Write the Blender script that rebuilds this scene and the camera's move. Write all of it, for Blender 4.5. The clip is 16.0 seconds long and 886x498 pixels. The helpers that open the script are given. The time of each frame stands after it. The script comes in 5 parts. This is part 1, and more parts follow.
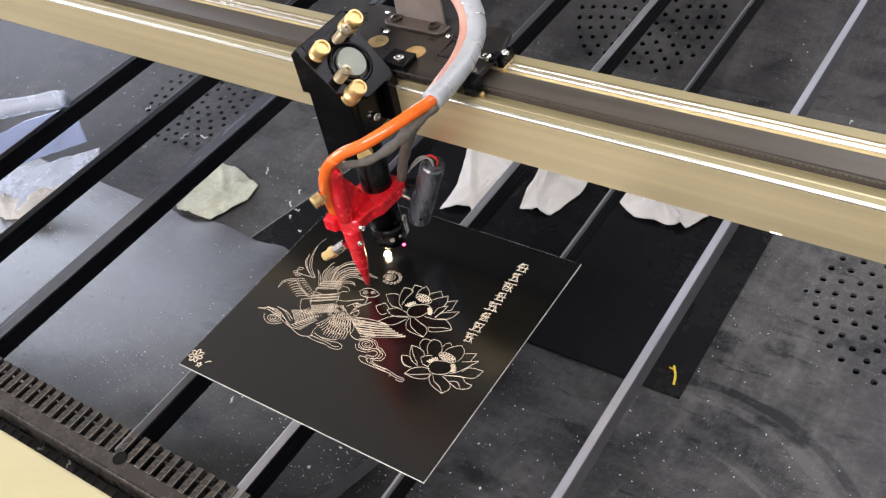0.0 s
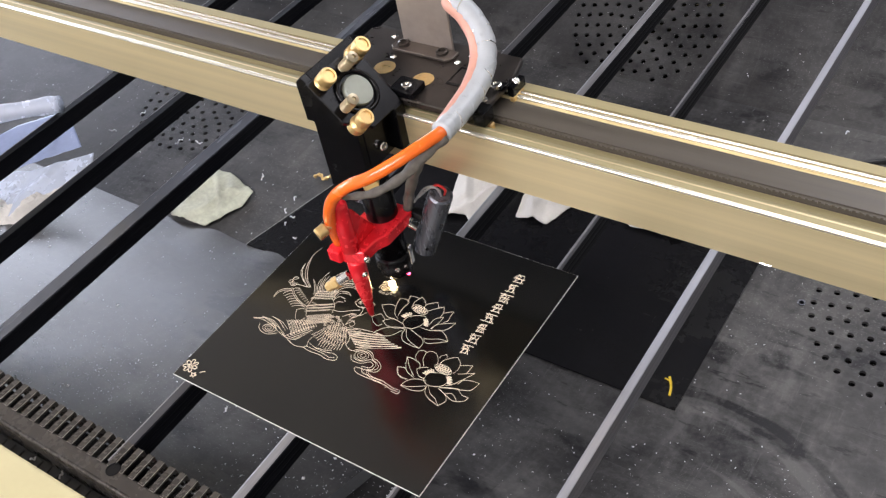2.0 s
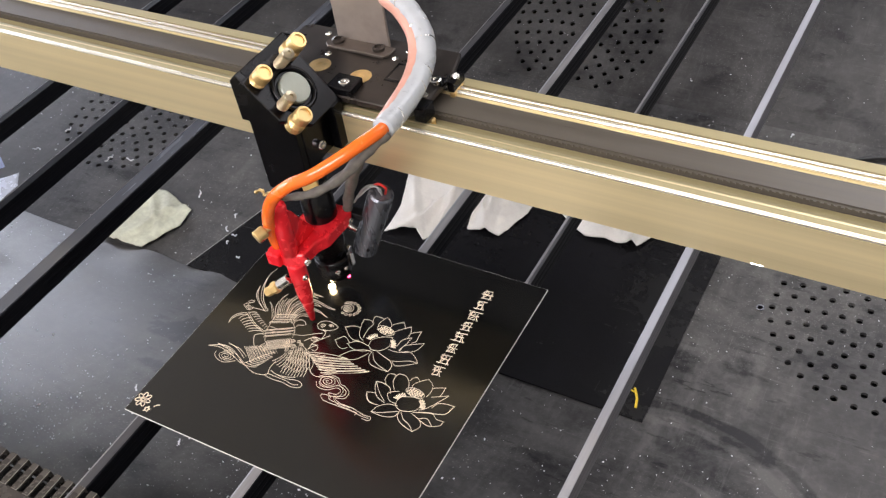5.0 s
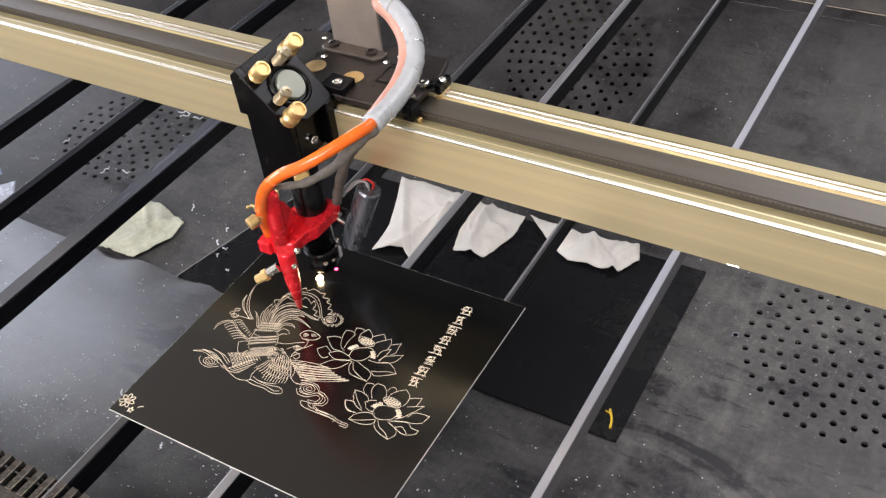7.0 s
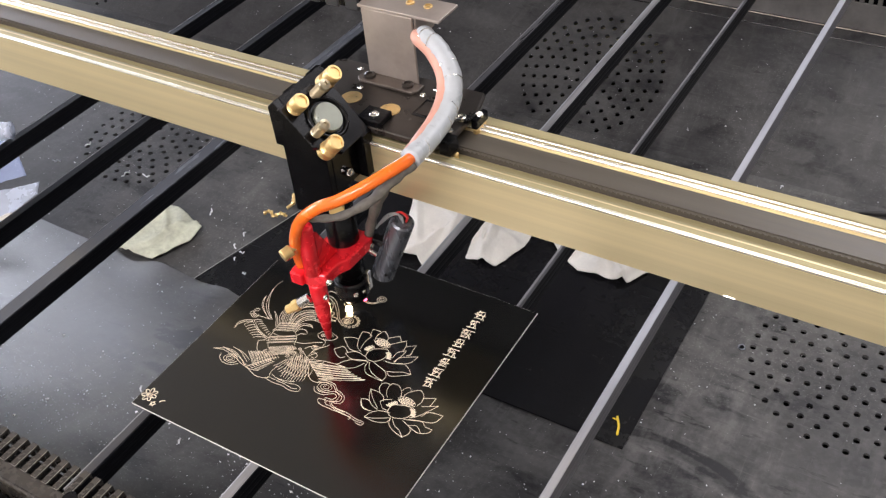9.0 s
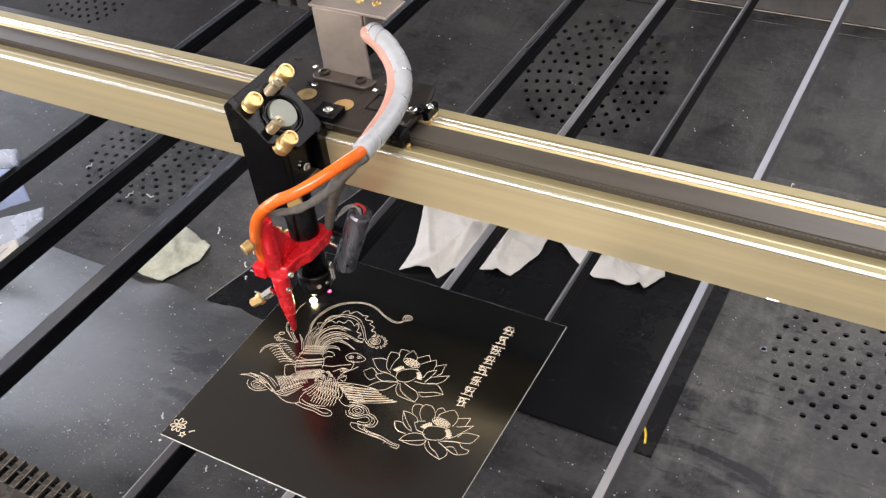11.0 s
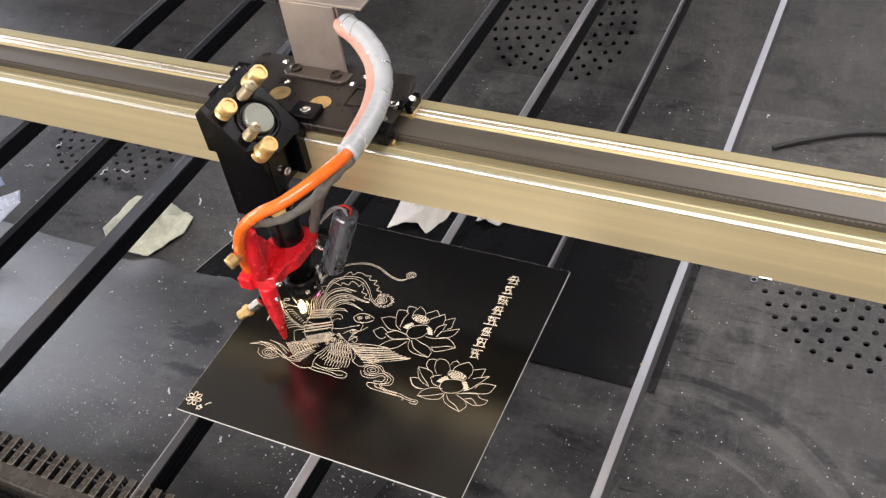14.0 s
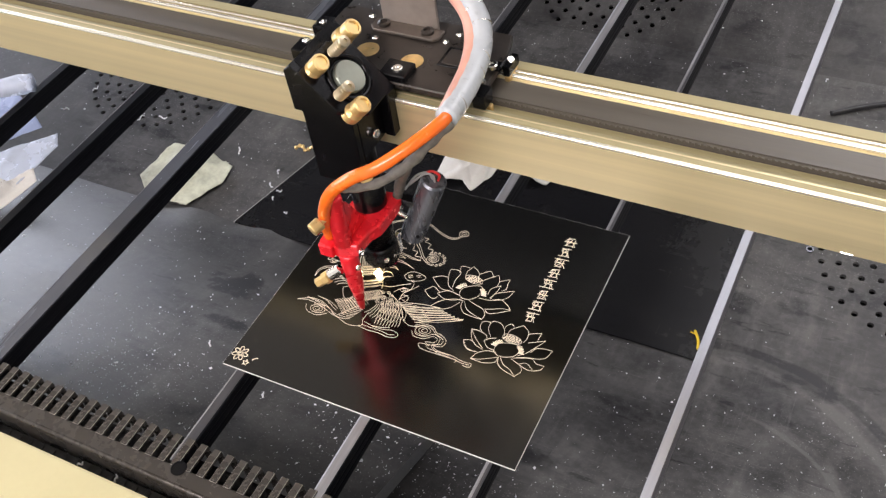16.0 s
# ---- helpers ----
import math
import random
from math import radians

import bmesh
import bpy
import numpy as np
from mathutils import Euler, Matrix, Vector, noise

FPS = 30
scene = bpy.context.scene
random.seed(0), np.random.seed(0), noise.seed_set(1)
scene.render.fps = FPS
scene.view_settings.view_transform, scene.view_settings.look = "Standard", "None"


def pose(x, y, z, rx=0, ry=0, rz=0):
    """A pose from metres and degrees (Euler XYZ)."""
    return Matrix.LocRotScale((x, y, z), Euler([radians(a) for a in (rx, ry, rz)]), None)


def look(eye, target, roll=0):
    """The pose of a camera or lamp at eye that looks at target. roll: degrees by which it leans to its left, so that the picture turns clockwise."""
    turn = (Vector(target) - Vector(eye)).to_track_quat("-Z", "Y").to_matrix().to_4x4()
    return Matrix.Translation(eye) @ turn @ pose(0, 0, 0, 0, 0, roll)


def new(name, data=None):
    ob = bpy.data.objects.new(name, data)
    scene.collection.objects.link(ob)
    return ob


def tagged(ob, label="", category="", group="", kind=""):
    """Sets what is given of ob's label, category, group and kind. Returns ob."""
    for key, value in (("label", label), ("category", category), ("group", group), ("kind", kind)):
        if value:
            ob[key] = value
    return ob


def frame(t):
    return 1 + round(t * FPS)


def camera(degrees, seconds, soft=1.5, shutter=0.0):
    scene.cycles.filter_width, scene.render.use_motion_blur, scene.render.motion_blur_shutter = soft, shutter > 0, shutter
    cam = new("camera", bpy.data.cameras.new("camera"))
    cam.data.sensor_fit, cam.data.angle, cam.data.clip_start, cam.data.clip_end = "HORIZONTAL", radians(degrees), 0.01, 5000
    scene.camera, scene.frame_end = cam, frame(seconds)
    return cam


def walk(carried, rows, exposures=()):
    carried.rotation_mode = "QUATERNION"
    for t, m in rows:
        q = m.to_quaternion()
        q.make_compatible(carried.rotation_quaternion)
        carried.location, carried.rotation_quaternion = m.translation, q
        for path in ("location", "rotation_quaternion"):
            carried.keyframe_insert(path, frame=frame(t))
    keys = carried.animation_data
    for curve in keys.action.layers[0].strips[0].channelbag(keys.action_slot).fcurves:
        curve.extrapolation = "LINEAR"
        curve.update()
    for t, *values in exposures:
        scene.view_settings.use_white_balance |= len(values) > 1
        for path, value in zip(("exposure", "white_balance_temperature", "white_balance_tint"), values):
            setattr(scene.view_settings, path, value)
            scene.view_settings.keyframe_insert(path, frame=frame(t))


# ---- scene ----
cam = camera(48.0, 16.0, 1.3)
walk(cam, [
    (0, look((0.674, -0.325, 0.717), (-0.307, 0.762, -0.644), -12.7)),
    (0.5, look((0.68, -0.314, 0.723), (-0.304, 0.768, -0.642), -12.7)),
    (1, look((0.672, -0.309, 0.717), (-0.308, 0.778, -0.646), -12.5)),
    (1.5, look((0.668, -0.313, 0.718), (-0.308, 0.784, -0.639), -12.3)),
    (2, look((0.667, -0.319, 0.721), (-0.305, 0.779, -0.64), -12.0)),
    (2.5, look((0.673, -0.327, 0.719), (-0.298, 0.788, -0.628), -11.9)),
    (3, look((0.668, -0.333, 0.72), (-0.286, 0.797, -0.627), -11.6)),
    (3.5, look((0.644, -0.337, 0.723), (-0.293, 0.805, -0.626), -11.4)),
    (4, look((0.594, -0.347, 0.719), (-0.33, 0.82, -0.617), -11.5)),
    (4.5, look((0.578, -0.337, 0.711), (-0.31, 0.839, -0.641), -10.7)),
    (5, look((0.609, -0.314, 0.706), (-0.231, 0.876, -0.664), -9.4)),
    (5.2, look((0.626, -0.319, 0.703), (-0.203, 0.896, -0.652), -8.6)),
    (7.5, look((0.639, -0.342, 0.721), (-0.215, 0.891, -0.601), -6.4)),
    (8, look((0.643, -0.354, 0.726), (-0.218, 0.886, -0.587), -5.9)),
    (10.5, look((0.634, -0.365, 0.732), (-0.234, 0.881, -0.57), -6.4)),
    (11, look((0.598, -0.365, 0.738), (-0.243, 0.892, -0.571), -7.4)),
    (11.5, look((0.582, -0.376, 0.744), (-0.214, 0.871, -0.603), -8.5)),
    (12, look((0.556, -0.371, 0.74), (-0.21, 0.888, -0.611), -9.5)),
    (12.5, look((0.549, -0.362, 0.736), (-0.184, 0.901, -0.63), -9.7)),
    (13, look((0.556, -0.373, 0.743), (-0.157, 0.892, -0.632), -9.1)),
    (13.5, look((0.556, -0.385, 0.75), (-0.161, 0.863, -0.639), -9.1)),
    (14, look((0.559, -0.386, 0.746), (-0.185, 0.849, -0.641), -9.7)),
    (14.5, look((0.536, -0.382, 0.739), (-0.211, 0.836, -0.66), -9.4)),
    (15, look((0.539, -0.358, 0.742), (-0.219, 0.801, -0.702), -9.7)),
    (15.5, look((0.521, -0.383, 0.727), (-0.223, 0.796, -0.708), -8.7)),
    (16, look((0.513, -0.38, 0.728), (-0.243, 0.78, -0.715), -9.3)),
], [(0, 0.13, 6200, 12), (3.5, 0.18, 6200, 12), (5, 0.19, 6350, 12), (8, 0.19, 6350, 12), (12, 0.19, 6450, 12), (13.5, 0.19, 6550, 12), (16, 0.19, 6400, 12)])

# carriage place along the beam and the beam's place across the bed, in metres
HEAD = [
    (0, 0.1084, 0.2142),
    (0.5, 0.1206, 0.2029),
    (1, 0.1223, 0.1976),
    (1.5, 0.1292, 0.1963),
    (2, 0.1336, 0.1946),
    (2.5, 0.1388, 0.1900),
    (3, 0.1351, 0.1864),
    (3.5, 0.1234, 0.1856),
    (4, 0.1231, 0.1819),
    (4.5, 0.1096, 0.1944),
    (5, 0.0991, 0.2060),
    (7.5, 0.0847, 0.2335),
    (8, 0.1403, 0.2290),
    (10.5, 0.0523, 0.1702),
    (11, 0.0359, 0.2116),
    (11.5, 0.0505, 0.2569),
    (12, 0.0471, 0.2612),
    (12.5, 0.0377, 0.2078),
    (13, 0.0519, 0.1609),
    (13.5, 0.0459, 0.1620),
    (14, 0.0526, 0.1544),
    (14.5, 0.0520, 0.1491),
    (15, 0.0633, 0.1448),
    (15.5, 0.0759, 0.1486),
    (16, 0.0874, 0.1499),
]

# ---------------------------------------------------------------- light
world = bpy.data.worlds.new("world")
scene.world = world
world.use_nodes = True
sky = world.node_tree.nodes.new("ShaderNodeTexSky")
sky.sky_type = "NISHITA"
sky.sun_disc = False
sky.sun_elevation, sky.sun_rotation = radians(40), radians(-60)
back = world.node_tree.nodes["Background"]
world.node_tree.links.new(sky.outputs[0], back.inputs[0])
back.inputs[1].default_value = 0.12


def area(name, place, target, sx, sy, watts, col):
    d = bpy.data.lights.new(name, "AREA")
    d.shape, d.size, d.size_y, d.energy, d.color = "RECTANGLE", sx, sy, watts, col
    ob = new(name, d)
    ob.matrix_world = look(place, target)
    return ob


# daylight in the reflected north-west window; the southern window is added, unseen fill
area("west_light", (-4.35, 3.25, 0.7), (0, 2.4, 0.0), 3.2, 1.5, 92, (0.85, 0.88, 1.0))
area("west_light", (-4.35, -1.2, 0.75), (0, -1.0, 0.2), 2.2, 1.5, 100, (0.88, 0.9, 1.0))
# unseen overhead panels: rear one set from slat reflections, front one added as fill
PANELS = [(1.0, 2.6, 1.7, 2.6, 34, (0.96, 0.94, 1.0)), (0.2, -1.9, 2.4, 0.9, 104, (1.0, 0.92, 0.9))]
for px, py, sx, sy, watts, tint in PANELS:
    area("unseen_panel_light", (px, py, 2.07), (px, py, 0), sx, sy, watts, tint)


# ---------------------------------------------------------------- materials
def mat(name, col, rough=0.5, metal=0.0, vary=0.25, scale=14.0, stretch=(1, 1, 1), bump=0.0, rvary=0.12,
        fine=160.0, coat=0.0, rand=0.0, spec=0.5):
    """Two scales of noise over colour and roughness, with a fine relief."""
    m = bpy.data.materials.new(name)
    m.use_nodes = True
    nt = m.node_tree
    b = nt.nodes["Principled BSDF"]
    b.inputs["Metallic"].default_value = metal
    b.inputs["Coat Weight"].default_value = coat
    b.inputs["Specular IOR Level"].default_value = spec
    b.inputs["Coat Roughness"].default_value = 0.08
    tc = nt.nodes.new("ShaderNodeTexCoord")
    mp = nt.nodes.new("ShaderNodeMapping")
    mp.inputs["Scale"].default_value = stretch
    nt.links.new(tc.outputs["Object"], mp.inputs["Vector"])
    n1, n2 = nt.nodes.new("ShaderNodeTexNoise"), nt.nodes.new("ShaderNodeTexNoise")
    for n, s, dt in ((n1, scale, 6.0), (n2, fine, 3.0)):
        n.inputs["Scale"].default_value, n.inputs["Detail"].default_value = s, dt
        nt.links.new(mp.outputs[0], n.inputs["Vector"])
    mix = nt.nodes.new("ShaderNodeMath")
    mix.operation = "MULTIPLY_ADD"
    mix.inputs[1].default_value = 0.35
    nt.links.new(n2.outputs[0], mix.inputs[0])
    nt.links.new(n1.outputs[0], mix.inputs[2])
    cr = nt.nodes.new("ShaderNodeMapRange")
    cr.inputs[1].default_value, cr.inputs[2].default_value = 0.4, 0.95
    cr.inputs[3].default_value, cr.inputs[4].default_value = 1 - vary, 1 + vary
    nt.links.new(mix.outputs[0], cr.inputs[0])
    fac = cr.outputs[0]
    if rand:
        info = nt.nodes.new("ShaderNodeObjectInfo")
        r = nt.nodes.new("ShaderNodeMapRange")
        r.inputs[3].default_value, r.inputs[4].default_value = 1 - rand, 1 + rand
        nt.links.new(info.outputs["Random"], r.inputs[0])
        mm = nt.nodes.new("ShaderNodeMath")
        mm.operation = "MULTIPLY"
        nt.links.new(fac, mm.inputs[0])
        nt.links.new(r.outputs[0], mm.inputs[1])
        fac = mm.outputs[0]
    sc = nt.nodes.new("ShaderNodeVectorMath")
    sc.operation = "SCALE"
    sc.inputs[0].default_value = col
    nt.links.new(fac, sc.inputs["Scale"])
    nt.links.new(sc.outputs[0], b.inputs["Base Color"])
    rr = nt.nodes.new("ShaderNodeMapRange")
    rr.inputs[1].default_value, rr.inputs[2].default_value = 0.4, 0.95
    rr.inputs[3].default_value, rr.inputs[4].default_value = max(0.03, rough - rvary), rough + rvary
    nt.links.new(mix.outputs[0], rr.inputs[0])
    nt.links.new(rr.outputs[0], b.inputs["Roughness"])
    if bump:
        bp = nt.nodes.new("ShaderNodeBump")
        bp.inputs["Strength"].default_value, bp.inputs["Distance"].default_value = bump, 0.001
        nt.links.new(mix.outputs[0], bp.inputs["Height"])
        nt.links.new(bp.outputs[0], b.inputs["Normal"])
    return m


def glow(name, col, power):
    m = bpy.data.materials.new(name)
    m.use_nodes = True
    b = m.node_tree.nodes["Principled BSDF"]
    b.inputs["Base Color"].default_value = (*col, 1)
    b.inputs["Emission Color"].default_value = (*col, 1)
    b.inputs["Emission Strength"].default_value = power
    return m


def clear(name, col, weight, rough=0.15):
    m = mat(name, col, rough, vary=0.1, scale=30, bump=0.1)
    b = m.node_tree.nodes["Principled BSDF"]
    b.inputs["Transmission Weight"].default_value = weight
    b.inputs["IOR"].default_value = 1.25
    return m


def pan_paint(name, shine, dust_top, gloss, dull):
    """Black-painted sheet steel: glossy where wiped clean, grey and rough where dust lies, with an arc wiped through it."""
    m = bpy.data.materials.new(name)
    m.use_nodes = True
    nt = m.node_tree
    b = nt.nodes["Principled BSDF"]
    tc = nt.nodes.new("ShaderNodeTexCoord")
    vec = tc.outputs["Object"]

    def layer(scale, lo, hi, a, z, detail=8.0, stretch=None, turn=0.5, rough=0.62):
        """Noise between lo and hi turned into a to z."""
        q = nt.nodes.new("ShaderNodeTexNoise")
        q.inputs["Scale"].default_value, q.inputs["Detail"].default_value, q.inputs["Roughness"].default_value = scale, detail, rough
        src = vec
        if stretch:
            p = nt.nodes.new("ShaderNodeMapping")
            p.inputs["Scale"].default_value, p.inputs["Rotation"].default_value = stretch, (0, 0, turn)
            nt.links.new(vec, p.inputs["Vector"])
            src = p.outputs[0]
        nt.links.new(src, q.inputs["Vector"])
        return ramp(q.outputs[0], lo, hi, a, z)

    def ramp(x, lo, hi, a, z):
        g = nt.nodes.new("ShaderNodeMapRange")
        g.interpolation_type = "SMOOTHSTEP"
        for i, v in zip((1, 2, 3, 4), (lo, hi, a, z)):
            g.inputs[i].default_value = v
        nt.links.new(x, g.inputs[0])
        return g.outputs[0]

    def op(kind, x, y):
        o = nt.nodes.new("ShaderNodeMath")
        o.operation = kind
        for i, v in enumerate((x, y)):
            if isinstance(v, float):
                o.inputs[i].default_value = v
            else:
                nt.links.new(v, o.inputs[i])
        return o.outputs[0]
    dust = op("ADD", layer(3.2, 0.38, 0.64, 0.2, 0.6), layer(9.0, 0.4, 0.66, 0.0, 0.28, stretch=(1.0, 2.2, 1.0), turn=0.9))
    dust = op("ADD", dust, layer(8.0, 0.5, 0.68, 0.0, 0.3, stretch=(3.0, 0.9, 1.0), turn=0.6))
    dust = op("ADD", dust, layer(120.0, 0.4, 0.7, -0.08, 0.1, 3.0))
    # smudges wiped clean
    dust = op("SUBTRACT", dust, layer(7.5, 0.55, 0.68, 0.0, 0.4, stretch=(1.3, 2.4, 1.0), turn=-0.5))
    # dark greasy spots beside the plate
    for (sx, sy), (rx, ry), deep in (((-0.203, 0.220), (0.034, 0.026), 1.0), ((-0.151, 0.143), (0.045, 0.009), 0.7)):
        sp = nt.nodes.new("ShaderNodeMapping")
        sp.vector_type = "TEXTURE"
        sp.inputs["Location"].default_value, sp.inputs["Scale"].default_value = (sx, sy, 0.0), (rx, ry, 1000.0)
        nt.links.new(vec, sp.inputs["Vector"])
        far = nt.nodes.new("ShaderNodeVectorMath")
        far.operation = "LENGTH"
        nt.links.new(sp.outputs[0], far.inputs[0])
        dust = op("SUBTRACT", dust, ramp(op("ADD", far.outputs["Value"], layer(30.0, 0.3, 0.7, -0.5, 0.5, 4.0)), 0.5, 1.2, deep, 0.0))
    # thin scratches both ways
    dust = op("ADD", dust, layer(19.0, 0.63, 0.7, 0.0, 0.2, 2.0, (1.0, 15.0, 1.0), 0.75))
    dust = op("SUBTRACT", dust, layer(17.0, 0.62, 0.7, 0.0, 0.3, 4.0, (1.0, 5.0, 1.0), -0.4))
    dust = op("ADD", dust, layer(15.0, 0.65, 0.71, 0.0, 0.16, 2.0, (13.0, 1.0, 1.0), 1.1))
    # the middle of the pan is wiped cleaner than its end
    whole = nt.nodes.new("ShaderNodeSeparateXYZ")
    nt.links.new(vec, whole.inputs[0])
    edge = op("ADD", whole.outputs[0], layer(5.0, 0.3, 0.7, -0.08, 0.08, 4.0))
    dust = op("MULTIPLY", dust, ramp(edge, 0.2, 0.5, 0.72, 1.15))
    # shadow over the far left end, painted in by darkening the dust
    dust = op("MULTIPLY", dust, ramp(edge, -0.85, -0.5, 0.55, 1.0))
    # arc left by wiping
    mp = nt.nodes.new("ShaderNodeMapping")
    mp.inputs["Location"].default_value = (-0.42, -0.14, 0.0)
    nt.links.new(vec, mp.inputs["Vector"])
    flat = nt.nodes.new("ShaderNodeVectorMath")
    flat.operation = "MULTIPLY"
    flat.inputs[1].default_value = (1, 1, 0)
    nt.links.new(mp.outputs[0], flat.inputs[0])
    ln = nt.nodes.new("ShaderNodeVectorMath")
    ln.operation = "LENGTH"
    nt.links.new(flat.outputs[0], ln.inputs[0])
    r = op("ADD", ln.outputs["Value"], layer(4.0, 0.2, 0.8, -0.008, 0.008, 2.0))
    xyz = nt.nodes.new("ShaderNodeSeparateXYZ")
    nt.links.new(mp.outputs[0], xyz.inputs[0])
    side = ramp(op("ADD", xyz.outputs[0], xyz.outputs[1]), 0.13, 0.24, 0.0, 1.0)
    arcs = op("MULTIPLY", ramp(r, 0.236, 0.240, 0.0, -0.4), ramp(r, 0.247, 0.252, 1.0, 0.0))
    arcs = op("ADD", arcs, op("MULTIPLY", ramp(r, 0.214, 0.219, 0.0, 0.38), ramp(r, 0.224, 0.232, 1.0, 0.0)))
    arcs = op("ADD", arcs, op("MULTIPLY", ramp(r, 0.160, 0.172, 0.0, -0.3), ramp(r, 0.19, 0.214, 1.0, 0.0)))
    arcs = op("ADD", arcs, op("MULTIPLY", ramp(r, 0.149, 0.152, 0.0, 0.5), ramp(r, 0.154, 0.158, 1.0, 0.0)))
    arcs = op("ADD", arcs, op("MULTIPLY", ramp(r, 0.120, 0.126, 0.0, 0.16), ramp(r, 0.13, 0.142, 1.0, 0.0)))
    arcs = op("MULTIPLY", arcs, layer(11.0, 0.3, 0.6, 0.55, 1.3))
    dust = op("ADD", dust, op("MULTIPLY", arcs, side))
    lim = nt.nodes.new("ShaderNodeClamp")
    nt.links.new(dust, lim.inputs[0])
    specks = op("MULTIPLY", layer(420.0, 0.6, 0.72, 0.0, 1.0, 2.0), layer(4.0, 0.42, 0.62, 0.1, 1.0))
    total = op("ADD", lim.outputs[0], specks)
    mix = nt.nodes.new("ShaderNodeMix")
    mix.data_type = "RGBA"
    mix.clamp_factor = False
    mix.inputs[6].default_value, mix.inputs[7].default_value = (0.011, 0.011, 0.013, 1), (dust_top, dust_top * 0.99, dust_top * 0.98, 1)
    nt.links.new(total, mix.inputs[0])
    nt.links.new(mix.outputs[2], b.inputs["Base Color"])
    nt.links.new(ramp(lim.outputs[0], 0.0, 1.0, shine, shine + dull), b.inputs["Roughness"])
    b.inputs["Specular IOR Level"].default_value = gloss
    bp = nt.nodes.new("ShaderNodeBump")
    bp.inputs["Strength"].default_value, bp.inputs["Distance"].default_value = 0.1, 0.001
    nt.links.new(total, bp.inputs["Height"])
    nt.links.new(bp.outputs[0], b.inputs["Normal"])
    return m


PAN = pan_paint("pan_paint", 0.36, 0.14, 0.26, 0.34)
PAN_BACK = pan_paint("pan_paint_back", 0.32, 0.09, 0.35, 0.3)
PAN_SATIN = pan_paint("pan_paint_satin", 0.29, 0.125, 0.5, 0.12)
GLOSS = pan_paint("gloss_black_sheet", 0.18, 0.007, 0.25, 0.16)
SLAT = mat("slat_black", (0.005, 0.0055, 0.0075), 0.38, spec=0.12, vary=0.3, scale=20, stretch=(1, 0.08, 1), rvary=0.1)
# paler tops and edges hold reflected light in their colour, over black bars
SLAT_TOP = mat("slat_top_lit", (0.27, 0.27, 0.28), 0.36, metal=0.5, vary=0.5, scale=40, stretch=(1, 0.1, 1), bump=0.1)
SLAT_MID = mat("slat_sheen", (0.075, 0.075, 0.082), 0.3, metal=0.4, vary=0.35, scale=40, stretch=(1, 0.1, 1), bump=0.1)
SLAT_GLOSS = mat("slat_gloss_lit", (0.14, 0.15, 0.175), 0.26, metal=0.6, vary=0.12, scale=25, stretch=(1, 0.1, 1), rvary=0.08)
# side of the bare slat, darkened in colour for shade
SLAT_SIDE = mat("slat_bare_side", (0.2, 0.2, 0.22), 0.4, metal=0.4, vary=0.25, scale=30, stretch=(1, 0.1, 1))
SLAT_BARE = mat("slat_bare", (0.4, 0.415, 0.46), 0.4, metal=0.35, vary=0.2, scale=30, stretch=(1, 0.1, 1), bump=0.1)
COMB = mat("comb_black", (0.085, 0.077, 0.069), 0.27, metal=0.6, vary=0.15, scale=40, bump=0.02)
# pale colour for the highlight along the teeth's upper bevels
COMB_EDGE = mat("comb_edge_highlight", (0.5, 0.47, 0.42), 0.3, metal=0.7, vary=0.3, scale=90)
COMB_FAR = mat("grey_comb", (0.16, 0.155, 0.15), 0.4, metal=0.2, vary=0.25, scale=30, bump=0.08)
CREAM = mat("cream_paint", (0.54, 0.49, 0.285), 0.4, vary=0.05, scale=8, bump=0.05)
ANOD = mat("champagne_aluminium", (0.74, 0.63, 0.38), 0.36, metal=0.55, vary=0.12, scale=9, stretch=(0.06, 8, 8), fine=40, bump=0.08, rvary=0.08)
# whitened for the highlight lines on the beam's lip and rods
ANOD_BRIGHT = mat("highlight_champagne", (0.9, 0.87, 0.76), 0.24, metal=0.8, vary=0.05, scale=9, stretch=(0.06, 8, 8))
# the beam's metal darkened in colour for its shaded groove, land and back wall
ANOD_SHADED = mat("shaded_champagne", (0.42, 0.365, 0.2), 0.52, metal=0.25, vary=0.15, scale=9, stretch=(0.06, 8, 8), fine=40, bump=0.08)
BELT = mat("belt_grey", (0.1, 0.088, 0.072), 0.38, vary=0.15, scale=30, stretch=(0.1, 3, 1))
STEEL = mat("bright_steel", (0.8, 0.78, 0.74), 0.16, metal=1.0, vary=0.08, scale=60)
ACRYL = mat("black_acrylic", (0.0025, 0.0025, 0.0025), 0.21, spec=0.85, vary=0.3, scale=5, rvary=0.05, bump=0.0)
EDGE = mat("acrylic_edge", (0.8, 0.79, 0.75), 0.4, vary=0.1)
CUT = mat("engraved_gold", (0.9, 0.78, 0.6), 0.55, vary=0.2, scale=300)
BLACK = mat("black_anodised", (0.005, 0.005, 0.006), 0.24, metal=0.3, spec=0.35, vary=0.3, scale=50, rvary=0.06)
PLATE = mat("carriage_black", (0.042, 0.035, 0.03), 0.34, metal=0.35, vary=0.35, scale=60, bump=0.08)
BRASS = mat("brass", (0.78, 0.56, 0.25), 0.38, metal=0.8, vary=0.15, scale=80, bump=0.06)
RED = mat("red_anodised", (0.82, 0.02, 0.032), 0.26, metal=0.2, vary=0.15, scale=60, rvary=0.05)
ORANGE = mat("orange_hose", (0.95, 0.17, 0.015), 0.25, vary=0.12, scale=60, rvary=0.05, coat=0.4)
WRAP = mat("spiral_wrap", (0.47, 0.5, 0.53), 0.32, vary=0.08, scale=90, bump=0.1)
